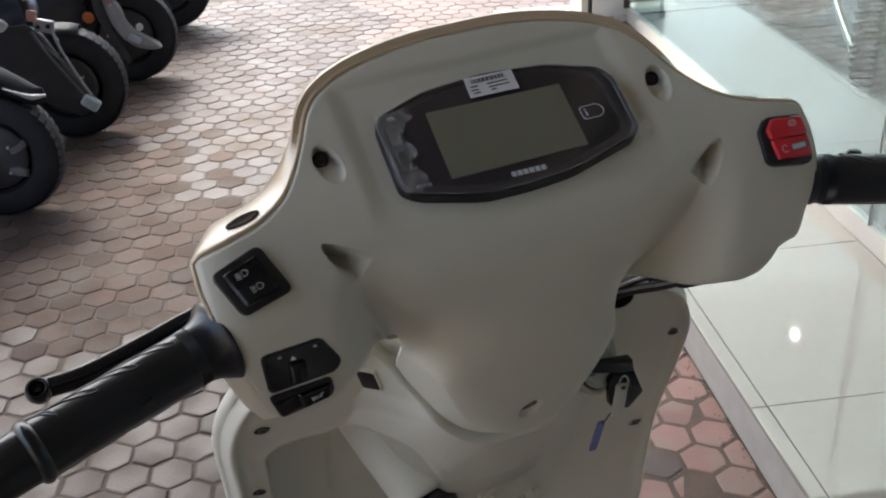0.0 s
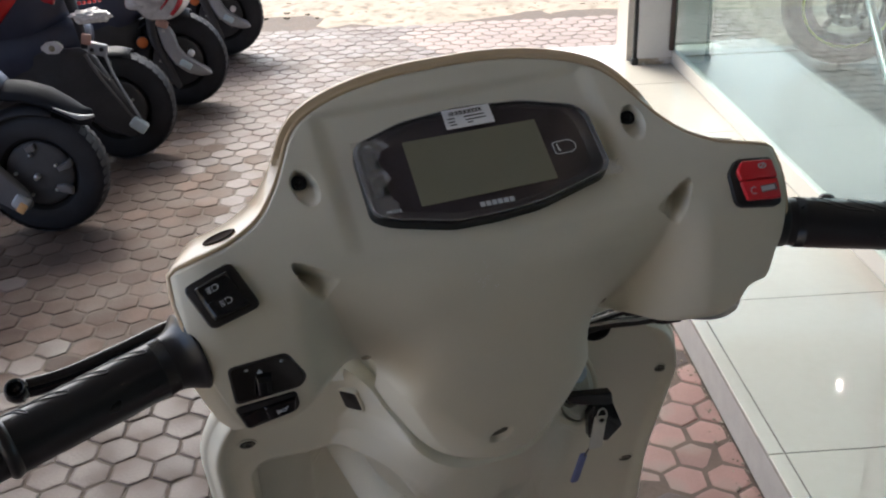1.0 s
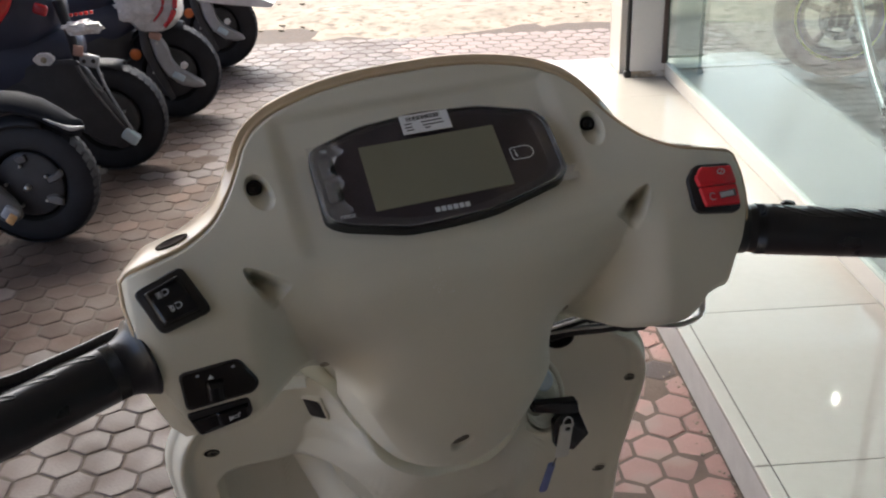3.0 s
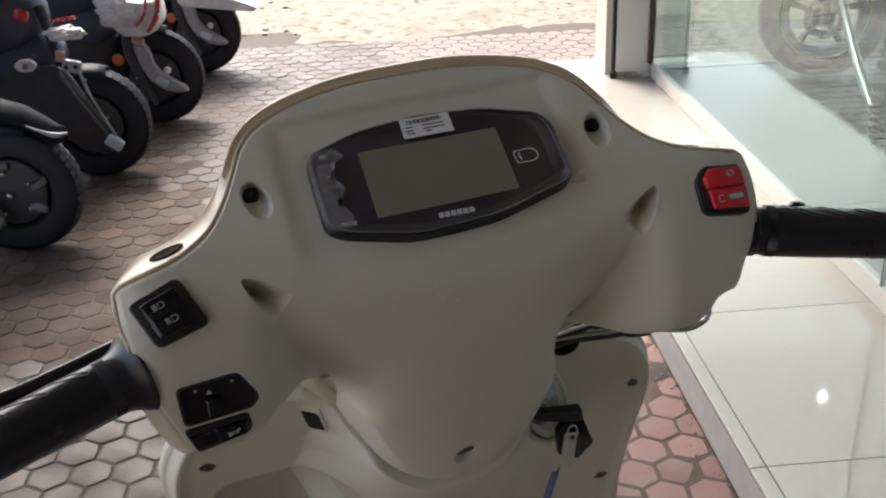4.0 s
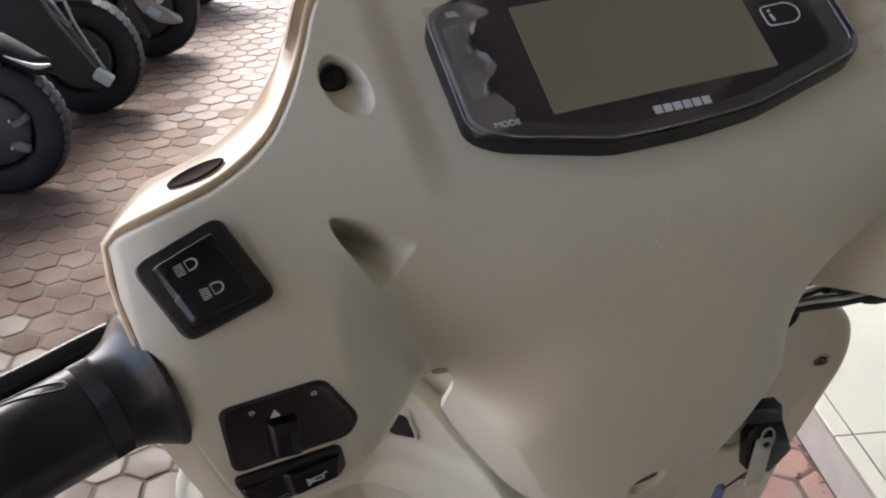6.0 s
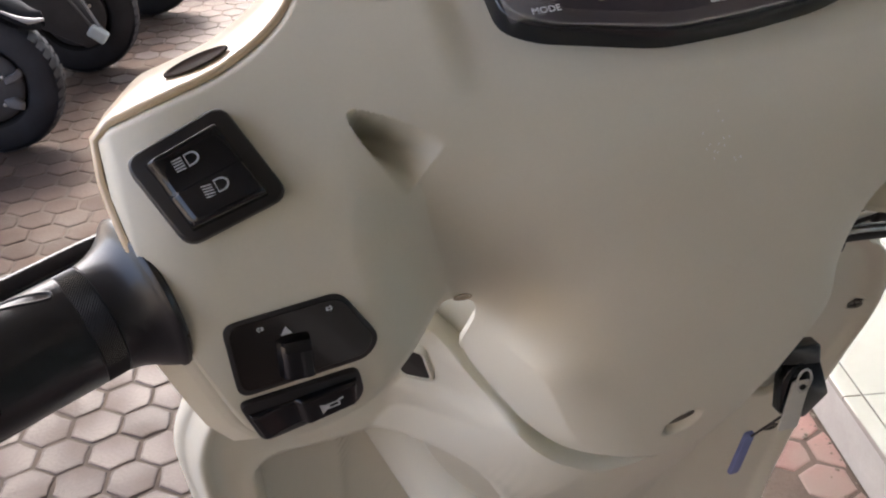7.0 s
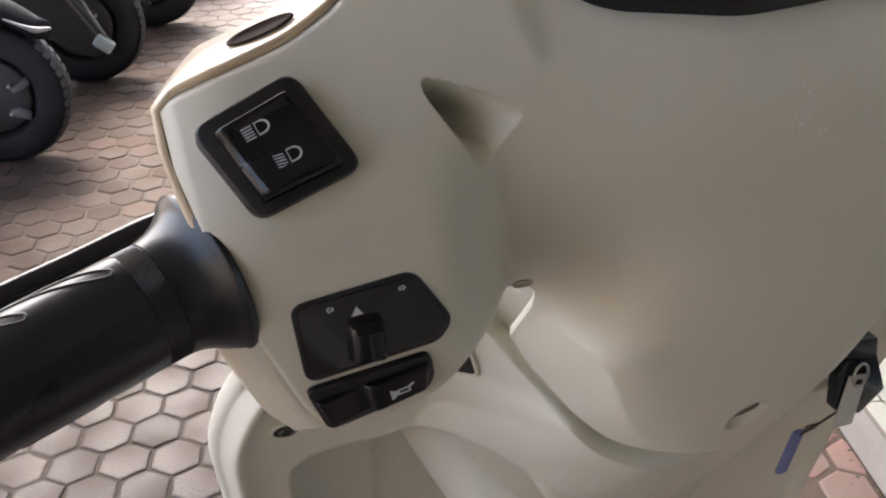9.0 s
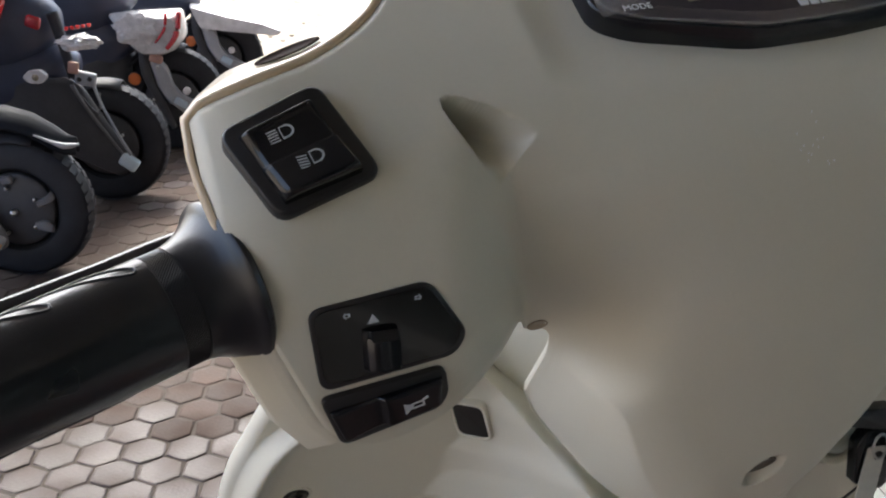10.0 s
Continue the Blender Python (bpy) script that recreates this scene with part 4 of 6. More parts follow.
part("horn_key", sharpen(horn_key(), 70), KEYBLACK, horn, "polished black horn key")
hr = [(ha[0] * 0.52 + ha[1] * 0.48), ha[1], ha[2], (ha[3] * 0.52 + ha[2] * 0.48)]
hc = (hr[0] + hr[1] + hr[2] + hr[3]) / 4
hs = horn_m @ pose(hc.x - 0.0004, hc.y, 0.00425, 0, 0, 10)
part("horn_symbol", ring_plate([(-0.0012, -0.0012), (0.0030, -0.0012), (0.0030, 0.0012), (-0.0012, 0.0012)], [(-0.0006, -0.0006), (0.0024, -0.0006), (0.0024, 0.0006), (-0.0006, 0.0006)], 0, 0.00015, hs, 0.00002), WHITE, horn, smooth=False)
part("horn_symbol", plate([(-0.0036, -0.0024), (-0.0012, -0.0008), (-0.0012, 0.0008), (-0.0036, 0.0020)], 0, 0.00015, hs, 0.00002), WHITE, horn, smooth=False)
part("horn_symbol", plate([(0.0026, 0.0008), (0.0046, 0.0014), (0.0046, 0.0022), (0.0026, 0.0016)], 0, 0.00015, hs, 0.00002), WHITE, horn, smooth=False)

red_m = face_frame(191, -21)
kill = part("engine_switch", plate(rounded(uv_points(red_m, [(171, -12), (180, -3.0), (207, -6.5), (205, -39), (201, -41.5), (174, -37), (170, -33)]), 0.004, 5), -0.004, 0.0030, red_m, 0.0010), SATIN, scooter, "red engine stop and start switch in a black frame")
ra = [Vector(p) for p in uv_points(red_m, [(176, -12.5), (182, -6), (205, -9), (205.5, -22), (177, -19.5), (204, -37), (178, -34)])]
part("stop_key", plate(rounded([tuple(p) for p in (ra[0], ra[1], ra[2], ra[3], ra[4])][::-1], 0.0015, 3), 0.001, 0.0066, red_m, 0.0014), RED, kill, "red engine stop key")
part("start_key", plate(rounded([tuple(p) for p in (ra[4] * 0.97 + ra[6] * 0.03, ra[3] * 0.97 + ra[5] * 0.03, ra[5], ra[6])][::-1], 0.0015, 3), 0.001, 0.0058, red_m, 0.0012), RED, kill, "red starter key")
cs = (ra[1] + ra[2] + ra[3]) / 3
ringpts = [(0.0032 * math.cos(radians(a)), 0.0022 * math.sin(radians(a))) for a in range(0, 360, 30)]
part("stop_symbol", ring_plate(ringpts, [(x * 0.72, y * 0.68) for x, y in ringpts], 0, 0.00012, red_m @ pose(cs.x - 0.002, cs.y + 0.0002, 0.0067), 0.00002), WHITE, kill, smooth=False)
part("stop_symbol", box((0.0055, 0.0006, 0.00012), red_m @ pose(cs.x - 0.002, cs.y + 0.0002, 0.00675, 0, 0, 40)), WHITE, kill, smooth=False)
cb = (ra[3] + ra[4] + ra[5] + ra[6]) / 4
cpts = [(0.0024 * math.cos(radians(a)), 0.0024 * math.sin(radians(a))) for a in range(40, 330, 29)]
part("start_symbol", placed(tube([(*p, 0.0) for p in cpts], 0.00035, 6, 2), red_m @ pose(cb.x - 0.0065, cb.y, 0.0059)), WHITE, kill)
part("start_symbol", box((0.0125, 0.0050, 0.00012), red_m @ pose(cb.x + 0.0050, cb.y - 0.0002, 0.0059)), PALEGREY, kill, smooth=False)
part("start_symbol", box((0.0105, 0.0034, 0.00012), red_m @ pose(cb.x + 0.0042, cb.y - 0.0002, 0.00605)), WHITE, kill, smooth=False)


# ---- grips and levers ----
def grip(side):
    a = hp(-209.6, -46.3, -25.0) if side < 0 else hp(211, -47.6, -25.1)
    d = Vector((-0.933, -0.3505, -0.082)) if side < 0 else Vector((0.9246, -0.368, -0.098))
    d.normalize()
    b = a + d * 0.14
    prof = [(0.0, 0.0262), (0.0010, 0.0272), (0.0024, 0.0274), (0.0036, 0.0266), (0.0042, 0.0254), (0.0060, 0.0236), (0.0090, 0.0213), (0.0125, 0.0196), (0.0155, 0.0188), (0.0172, 0.0186),
            (0.0174, 0.0181), (0.0250, 0.0181), (0.0252, 0.0184), (0.040, 0.0184), (0.075, 0.0178), (0.110, 0.0174), (0.119, 0.0176), (0.1205, 0.0190), (0.1225, 0.0197), (0.1245, 0.0197), (0.1262, 0.0188), (0.1275, 0.0168), (0.150, 0.0166), (0.172, 0.0162), (0.177, 0.0140)]
    if side > 0:
        prof = [(0.0, 0.0185), (0.010, 0.0185), (0.0125, 0.0172)] + [p for p in prof if p[0] > 0.025]
    rubber = part("grip", sharpen(turned(a, b, prof, 64), 30), RUBBER, scooter, "black rubber handlebar grip with a wide flange")
    dd, s, t = basis(d)
    # knurled ring
    kn = bmesh.new()
    rings = []
    for i in range(15):
        x = 0.0177 + 0.0070 * i / 14
        ring = []
        for j in range(220):
            w = 2 * math.pi * j / 220
            r = 0.0181 + 0.0003 * ((i + j) % 2)
            ring.append(a + dd * x + (s * math.cos(w) + t * math.sin(w)) * r)
        rings.append(ring)
    part("knurled_ring", loft(rings, caps=False, bm=kn), RUBBER, rubber, smooth=False)
    # drop-shaped raised lines along the grip, their round ends towards the flange
    for row in (0.0, math.pi):
        for k in range(4):
            x0 = 0.0285 + 0.0255 * k
            pts = []
            for i in range(-14, 15):
                f = abs(i) / 14
                x = x0 + (0.042 if k < 3 else 0.014) * f ** 1.6
                spread = 0.150 * math.sqrt(max(0.0, math.sin(min(1.0, f * 2.2 + 0.02) * math.pi / 2))) * (1 - 0.85 * ease((f - 0.35) / 0.65))
                w = radians(101) + row - radians(40) * ease(f * 1.1) + (spread if i > 0 else -spread)
                rad = 0.0184 - 0.0006 * min(1.0, max(0.0, (x - 0.04) / 0.035))
                pts.append(a + dd * x + (s * math.cos(w) + t * math.sin(w)) * (rad - 0.0001))
            part("grip_ridge", tube(pts, 0.00062, 6, 2), RUBBER, rubber)
    return a, d, rubber


for side in (-1, 1):
    a, d, _ = grip(side)
    f = Vector((0, 1, 0))
    if side < 0:
        pts = [Vector((-0.190, 0.038, BAR_Z - 0.056)), Vector((-0.222, 0.031, BAR_Z - 0.055)), Vector((-0.255, 0.020, BAR_Z - 0.057)), Vector((-0.290, 0.008, BAR_Z - 0.058)), Vector((-0.314, 0.001, BAR_Z - 0.055))]
        rad = [0.0095, 0.0090, 0.0078, 0.0066, 0.0060]
    else:
        pts = [a + Vector((-0.018, 0.034, -0.010)), a + Vector((0.03, 0.036, -0.012)), a + d * 0.08 + Vector((0, 0.050, -0.014)), a + d * 0.13 + Vector((0, 0.052, -0.012))]
        rad = [0.0085, 0.0075, 0.0060, 0.0056]
    if side < 0:
        blade = smooth_path(pts, 8)
        rings = []
        for i, p in enumerate(blade):
            f = i / (len(blade) - 1)
            tall, deep = 0.0098 - 0.0042 * f, 0.0066 - 0.0014 * f
            ring = []
            for j in range(20):
                w = 2 * math.pi * j / 20
                k = (abs(math.cos(w)) ** 3.4 + abs(math.sin(w)) ** 3.4) ** (-1 / 3.4)
                ring.append(p + Vector((0, 0.92, 0.38)) * (math.cos(w) * k * deep) + Vector((0, -0.38, 0.92)) * (math.sin(w) * k * tall))
            rings.append(ring)
        lever = part("brake_lever", loft(rings), BLACK, scooter, "black brake lever with a ball end")
        e = pts[-1] + Vector((-0.0045, -0.0030, 0.0015))
        up = Vector((0, -0.62, 0.78))
        part("ball_end", turned(e - up * 0.009, e + up * 0.009, [(0, 0.0010), (0.0012, 0.0046), (0.0040, 0.0070), (0.0085, 0.0080), (0.0130, 0.0072), (0.0150, 0.0062), (0.0152, 0.0050), (0.0120, 0.0046), (0.0100, 0.0006)], 28), BLACK, lever, "ball end with a sunk hole")
    else:
        lever = part("brake_lever", tube(pts, rad, 14, 10), BLACK, scooter, "black brake lever with a ball end")
        e = pts[-1] + d * 0.004
        part("ball_end", turned(e + d * 0.012, e - d * 0.012, [(0, 0.0005), (0.0015, 0.0055), (0.006, 0.0098), (0.012, 0.0112), (0.018, 0.0096), (0.0235, 0.005), (0.0245, 0.0005)], 20), BLACK, lever)
        part("throttle_stop", turned(a + d * 0.048 + Vector((0, 0.012, 0.012)), a + d * 0.048 + Vector((0, 0.012, 0.038)), [(0, 0.0062), (0.003, 0.0062), (0.0055, 0.005), (0.0065, 0.002)], 18), BLACK, lever)


# ---- leg shield and column ----
HALF = [(-0.80, 0.20), (-0.64, 0.252), (-0.515, 0.237), (-0.415, 0.226), (-0.333, 0.226), (-0.28, 0.226), (-0.25, 0.220), (-0.222, 0.207), (-0.205, 0.191), (-0.192, 0.168), (-0.184, 0.138), (-0.176, 0.112)]
# rim of the shield that follows the stem: sideways, height, and how far it stands out of the shield's slope
RIM_LINE = [(0.152, -0.136, 0.0), (0.131, -0.150, 0.0), (0.115, -0.161, 0.0), (0.103, -0.172, 0.002), (0.093, -0.183, 0.006), (0.085, -0.193, 0.014), (0.078, -0.204, 0.032), (0.070, -0.216, 0.052),
            (0.0635, -0.226, 0.0766), (0.050, -0.240, 0.0917), (0.030, -0.2498, 0.1015), (0.012, -0.2524, 0.1033), (0.0, -0.2526, 0.1029)]


def shield_base(x, w):
    half = curve_at(HALF, w)
    k = min(1.0, abs(x) / half)
    return 0.041 - 0.434 * w - 0.066 * x - 0.007 * math.exp(-((k - 0.955) / 0.028) ** 2) + 0.012 * ease((k - 0.962) / 0.038)


def pocket_depth(x, w):
    """Storage pocket on one side, with soft rounded corners."""
    top = -0.286 + 0.014 * math.exp(-((x + 0.086) / 0.026) ** 2)
    right = -0.060 + max(0.0, -0.300 - w) * 0.36
    dx, dw, dr = x + 0.190, top - w, right - x
    r = 0.026
    edge = min(dx, dw, dr)
    for a, b in ((dx, dw), (dr, dw)):
        if a < r and b < r:
            edge = min(edge, r - math.hypot(r - a, r - b))
    return ease(edge / 0.008) - 0.026 * math.exp(-((edge + 0.002) / 0.0050) ** 2)


RIM_PTS = [Vector((0.003 + s_ * a, 0.041 - 0.434 * w - 0.066 * (0.003 + s_ * a) * (1 if out < 0.02 else 0) + 0.066 * 0.06 * (out >= 0.02) - out, BAR_Z + w)) for s_, rows in ((-1, RIM_LINE), (1, RIM_LINE[-2::-1])) for a, w, out in rows]
RIM_PTS = smooth_path(RIM_PTS, 14)


RIM_XZ = np.array([(p.x, p.z) for p in RIM_PTS])
RIM_STEP = RIM_XZ[1:] - RIM_XZ[:-1]
RIM_LEN2 = (RIM_STEP ** 2).sum(1)


def rim_near(x, z):
    """The rim's nearest point, and how far off it is in the upright plane."""
    rel = np.array((x, z)) - RIM_XZ[:-1]
    f = np.clip((rel * RIM_STEP).sum(1) / RIM_LEN2, 0, 1)
    d2 = ((rel - RIM_STEP * f[:, None]) ** 2).sum(1)
    i = int(d2.argmin())
    return RIM_PTS[i].lerp(RIM_PTS[i + 1], float(f[i])), math.sqrt(float(d2[i]))


def shield_y(x, w):
    """Rear face of the leg shield, metres forward."""
    y = shield_base(x, w)
    z = BAR_Z + w
    near, d = rim_near(x, z)
    mid = ease(1 - abs(near.x - 0.003) / 0.078)
    reach = 0.030 + 0.370 * mid
    k = max(0.0, 1 - d / reach)
    step_ = near.y - shield_base(near.x, near.z - BAR_Z)
    y += step_ * (k * k * (3 - 2 * k) * 0.70 + k ** 2.2 * 0.30)
    # moulded fold that runs down beside the lock
    y -= 0.0032 * math.exp(-((x - 0.082 - (-0.33 - w) * 0.12) / 0.0065) ** 2) * ease((-0.285 - w) / 0.05)
    return y + (0.046 + max(0.0, -step_) * k * 0.7) * pocket_depth(x, w)


def leg_shield():
    """Skin from the rim round the stem out to the shield's outline; its edges are rolled back."""
    bm = bmesh.new()
    n, m = len(RIM_PTS), 190
    out = []
    for i in range(n):
        f = abs(i - (n - 1) / 2) / ((n - 1) / 2)
        f = 1 - f
        # down the side, then in along the bottom
        if f < 0.86:
            w = -0.181 - (0.80 - 0.181) * (f / 0.86) ** 1.25
            x = curve_at(HALF, w)
        else:
            w, x = -0.80, 0.20 * (1 - (f - 0.86) / 0.14)
        if f < 0.10:
            k = f / 0.10
            x, w = 0.176 + (x - 0.176) * k, -0.140 + (w + 0.140) * k
        out.append((-x if i < n / 2 else x, w))
    rows = []
    for i in range(n):
        p = RIM_PTS[i]
        inward = Vector((0.003 - p.x, 0, (BAR_Z - 0.150) - p.z)).normalized()
        row = []
        for k, dep in ((0.030, 0.085), (0.016, 0.060), (0.0085, 0.030), (0.0064, 0.0150), (0.0046, 0.0072), (0.0022, 0.0020)):
            far_ = ease((abs(p.x) - 0.070) / 0.02)
            row.append(bm.verts.new(p + inward * k * (1 - 0.75 * far_) + Vector((0, dep * (1 - 0.4 * far_), 0))))
        ox, ow = out[i]
        for j in range(m + 1):
            t = (j / m) ** 1.25
            x, w = p.x + (ox - p.x) * t, (p.z - BAR_Z) + (ow - p.z + BAR_Z) * t
            row.append(bm.verts.new((x, p.y if j == 0 else shield_y(x, w), BAR_Z + w)))
        e = row[-1].co
        c = Vector((ox, 0, ow + 0.45)).normalized()
        for o, d in ((0.003, 0.004), (0.004, 0.010), (0.001, 0.020), (-0.012, 0.026)):
            row.append(bm.verts.new(e + c * o + Vector((0, d, 0))))
        rows.append(row)
    for a, b in zip(rows, rows[1:]):
        for j in range(len(a) - 1):
            bm.faces.new((a[j], a[j + 1], b[j + 1], b[j]))
    bmesh.ops.recalc_face_normals(bm, faces=bm.faces)
    return bm


shield = part("leg_shield", sharpen(leg_shield(), 65), PLASTIC, scooter, "matt cream inner leg shield with a storage pocket")


def front_apron():
    """Painted front shell that closes the shield."""
    bm = bmesh.new()
    rows = []
    for j in range(25):
        w = -0.205 - 0.58 * j / 24
        half = curve_at(HALF, w) - 0.004
        row = []
        for i in range(33):
            s = 2 * i / 32 - 1
            row.append(bm.verts.new((half * s, 0.041 - 0.434 * w + 0.022 - 0.066 * half * s + 0.13 * (1 - abs(s) ** 2.2), BAR_Z + w)))
        rows.append(row)
    for a, b in zip(rows, rows[1:]):
        for i in range(32):
            bm.faces.new((a[i], b[i], b[i + 1], a[i + 1]))
    bmesh.ops.recalc_face_normals(bm, faces=bm.faces)
    return bm


part("front_apron", front_apron(), PAINT, scooter, "glossy cream front apron")


def on_shield(x, w, lift=0.0, turn=0.0):
    e = 0.008
    dx = Vector((2 * e, shield_y(x + e, w) - shield_y(x - e, w), 0)).normalized()
    dw = Vector((0, shield_y(x, w + e) - shield_y(x, w - e), 2 * e)).normalized()
    ez = dx.cross(dw).normalized()
    ey = ez.cross(dx)
    return Matrix.Translation(Vector((x, shield_y(x, w), BAR_Z + w)) + ez * lift) @ Matrix((dx, ey, ez)).transposed().to_4x4() @ pose(0, 0, 0, 0, 0, turn)


def patch_frame(x, w, dx, dw, lift):
    """A frame on the plane through the four corners of a patch of the shield."""
    a, b, c, d = [Vector((x + i * dx, shield_y(x + i * dx, w + j * dw), BAR_Z + w + j * dw)) for i, j in ((-1, -1), (1, -1), (1, 1), (-1, 1))]
    ex = (b + c - a - d).normalized()
    ez = ex.cross(c + d - a - b).normalized()
    return Matrix.Translation((a + b + c + d) / 4 + ez * lift) @ Matrix((ex, ez.cross(ex), ez)).transposed().to_4x4()


for x, w in ((-0.187, -0.255), (-0.199, -0.356), (0.203, -0.273), (0.200, -0.430)):
    m_ = on_shield(x, w)
    well = part("screw_well", ring_plate([(0.0088 * math.cos(2 * math.pi * i / 28), 0.0080 * math.sin(2 * math.pi * i / 28)) for i in range(28)], [(0.0070 * math.cos(2 * math.pi * i / 28), 0.0062 * math.sin(2 * math.pi * i / 28)) for i in range(28)], -0.004, 0.0012, m_, 0.0006), PLASTIC, shield)
    # black oval round the screw stands in for the shade inside the well
    part("well_shade", placed(oval_plate(0.0142, 0.0126, 0.0004), m_ @ pose(0, 0, 0.0001)), SEAL, well)
    screw = part("screw", placed(oval_plate(0.0098, 0.0088, 0.0008), m_ @ pose(0.0008, -0.0008, 0.0005)), DARKZINC, well, "sunk dark zinc screw")
    for turn_ in (20, 110):
        part("screw_cross", box((0.0062, 0.0011, 0.0003), m_ @ pose(0.0008, -0.0008, 0.0014, 0, 0, turn_)), SEAL, screw, smooth=False)
slot_m = patch_frame(-0.0945, -0.2125, 0.009, 0.012, 0.0016)
slot = part("slot_rim", ring_plate(rounded([(-0.0102, -0.0140), (0.0102, -0.0140), (0.0102, 0.0136), (-0.0102, 0.0136)], 0.0048, 4), rounded([(-0.0085, -0.0120), (0.0085, -0.0120), (0.0085, 0.0120), (-0.0085, 0.0120)], 0.0038, 4), -0.016, 0.0010, slot_m, 0.0005), PLASTIC, shield)
part("cable_slot", plate(rounded([(-0.0088, -0.0124), (0.0088, -0.0124), (0.0088, 0.0124), (-0.0088, 0.0124)], 0.0038, 4), -0.004, 0.0002, slot_m, 0.0001), SEAL, slot, "dark rectangular hole")

# socket housing in the pocket, with its black cap
ax = Vector((0.20, -0.80, -0.56)).normalized()
sb = Vector((-0.0560, 0.139, BAR_Z - 0.368))
sa = sb - ax * 0.115
housing = part("socket_housing", turned(sa, sb, [(-0.05, 0.042), (0.0, 0.040), (0.05, 0.036), (0.100, 0.0310), (0.111, 0.0300), (0.1145, 0.0282), (0.1145, 0.0258), (0.108, 0.0246), (0.095, 0.0240)], 48), PLASTIC, shield, "rounded cream housing")
part("socket_cap", turned(sb - ax * 0.014, sb + ax * 0.05, [(0, 0.0236), (0.022, 0.0236), (0.030, 0.0224), (0.035, 0.018), (0.0375, 0.010), (0.038, 0.002)], 36), BLACK, housing, "glossy black rubber cap")
# luggage hook
hk = patch_frame(0.030, -0.412, 0.030, 0.030, 0.002) @ pose(0, 0, 0, 0, 0, 12)
part("hook_recess", plate(rounded([(-0.034, -0.040), (0.034, -0.040), (0.032, 0.030), (-0.032, 0.030)], 0.008, 4), -0.006, 0.0030, hk, 0.0026), PLASTIC, shield)
hook = part("luggage_hook", sharpen(placed(loft([[(-0.0205 * k, 0.020 * k + dy, z), (0.0205 * k, 0.020 * k + dy, z), (0.0225 * k, -0.030 * k + dy, z), (-0.0200 * k, -0.030 * k + dy, z)] for z, k, dy in ((-0.002, 1.0, 0), (0.014, 1.0, 0.001), (0.0165, 0.96, 0.001), (0.0175, 0.90, 0.001))]), hk), 30), PLASTIC, shield, "cream folding luggage hook")
for ends in (((-0.0185, 0.016), (-0.0145, -0.004), (-0.0085, -0.026)), ((0.0065, 0.010), (-0.0005, -0.006), (-0.0085, -0.026))):
    part("hook_arm", tube([hk @ Vector((x, y, 0.0195)) for x, y in ends], [0.0036, 0.0030, 0.0026], 10), PLASTIC, hook, "raised rib of the hook")
part("hook_arm", tube([hk @ Vector((x, y, 0.0175)) for x, y in ((0.020, 0.016), (0.026, 0.000), (0.027, -0.020))], 0.0028, 10), PLASTIC, hook)

# ignition lock
lk = Matrix.Translation(Vector((0.0935, 0.094, BAR_Z - 0.2315))) @ pose(0, 0, 0, 66, 0, 4) @ pose(0, 0, 0, 0, 0, -6)
lock = part("ignition_lock", placed(oval_plate(0.034, 0.056, 0.004, 44), lk), CHROME, scooter, "zinc plated ignition lock plate")
part("lock_face", placed(oval_plate(0.029, 0.050, 0.001, 40), lk @ pose(0, 0, 0.0036)), CHROME, lock)
part("lock_shutter", placed(oval_plate(0.017, 0.019, 0.0016, 28), lk @ pose(0.0035, 0.0135, 0.0042)), SILVER, lock, "pale oval key shutter")
part("lock_barrel", placed(oval_plate(0.0205, 0.0205, 0.005, 28), lk @ pose(-0.0075, -0.006, 0.0038)), CHROME, lock)
part("lock_slot", placed(oval_plate(0.012, 0.012, 0.002, 24), lk @ pose(-0.0075, -0.006, 0.0080)), SEAL, lock)
part("lock_collar", placed(ring_plate([(0.0235 * math.cos(2 * math.pi * i / 40), 0.035 * math.sin(2 * math.pi * i / 40)) for i in range(40)], [(0.0187 * math.cos(2 * math.pi * i / 40), 0.0302 * math.sin(2 * math.pi * i / 40)) for i in range(40)], -0.05, 0.002, Matrix.Identity(4), 0.002), lk), PLASTIC, lock)

# cables that leave the cover
for pts, r in (([(0.045, 0.075, -0.150), (0.086, 0.054, -0.142), (0.107, 0.052, -0.139), (0.123, 0.051, -0.137)], 0.0040),
               ([(0.050, 0.070, -0.160), (0.086, 0.054, -0.149), (0.106, 0.052, -0.147), (0.134, 0.052, -0.151), (0.155, 0.052, -0.153)], 0.0040)):
    part("cable", tube([(x, y, BAR_Z + w) for x, y, w in pts], r, 12), SEAL, scooter, "black control cable")
# the cables' highlights, modelled as thin bright tubes on top of them
for pts in ([(0.080, 0.050, -0.1400), (0.107, 0.047, -0.1355), (0.123, 0.046, -0.1335)], [(0.080, 0.050, -0.1425), (0.111, 0.046, -0.1425), (0.134, 0.046, -0.1462), (0.160, 0.046, -0.1475)]):
    part("cable_highlight", tube([(x, y, BAR_Z + w) for x, y, w in pts], 0.0013, 8), STEEL, scooter, "thin steel line for the highlight along a cable")
part("cable_boot", tube([(0.122, 0.051, BAR_Z - 0.1365), (0.130, 0.051, BAR_Z - 0.1365), (0.145, 0.051, BAR_Z - 0.1415), (0.170, 0.051, BAR_Z - 0.150)], [0.0062, 0.0075, 0.0070, 0.0050], 14), SEAL, scooter, "black rubber boot")
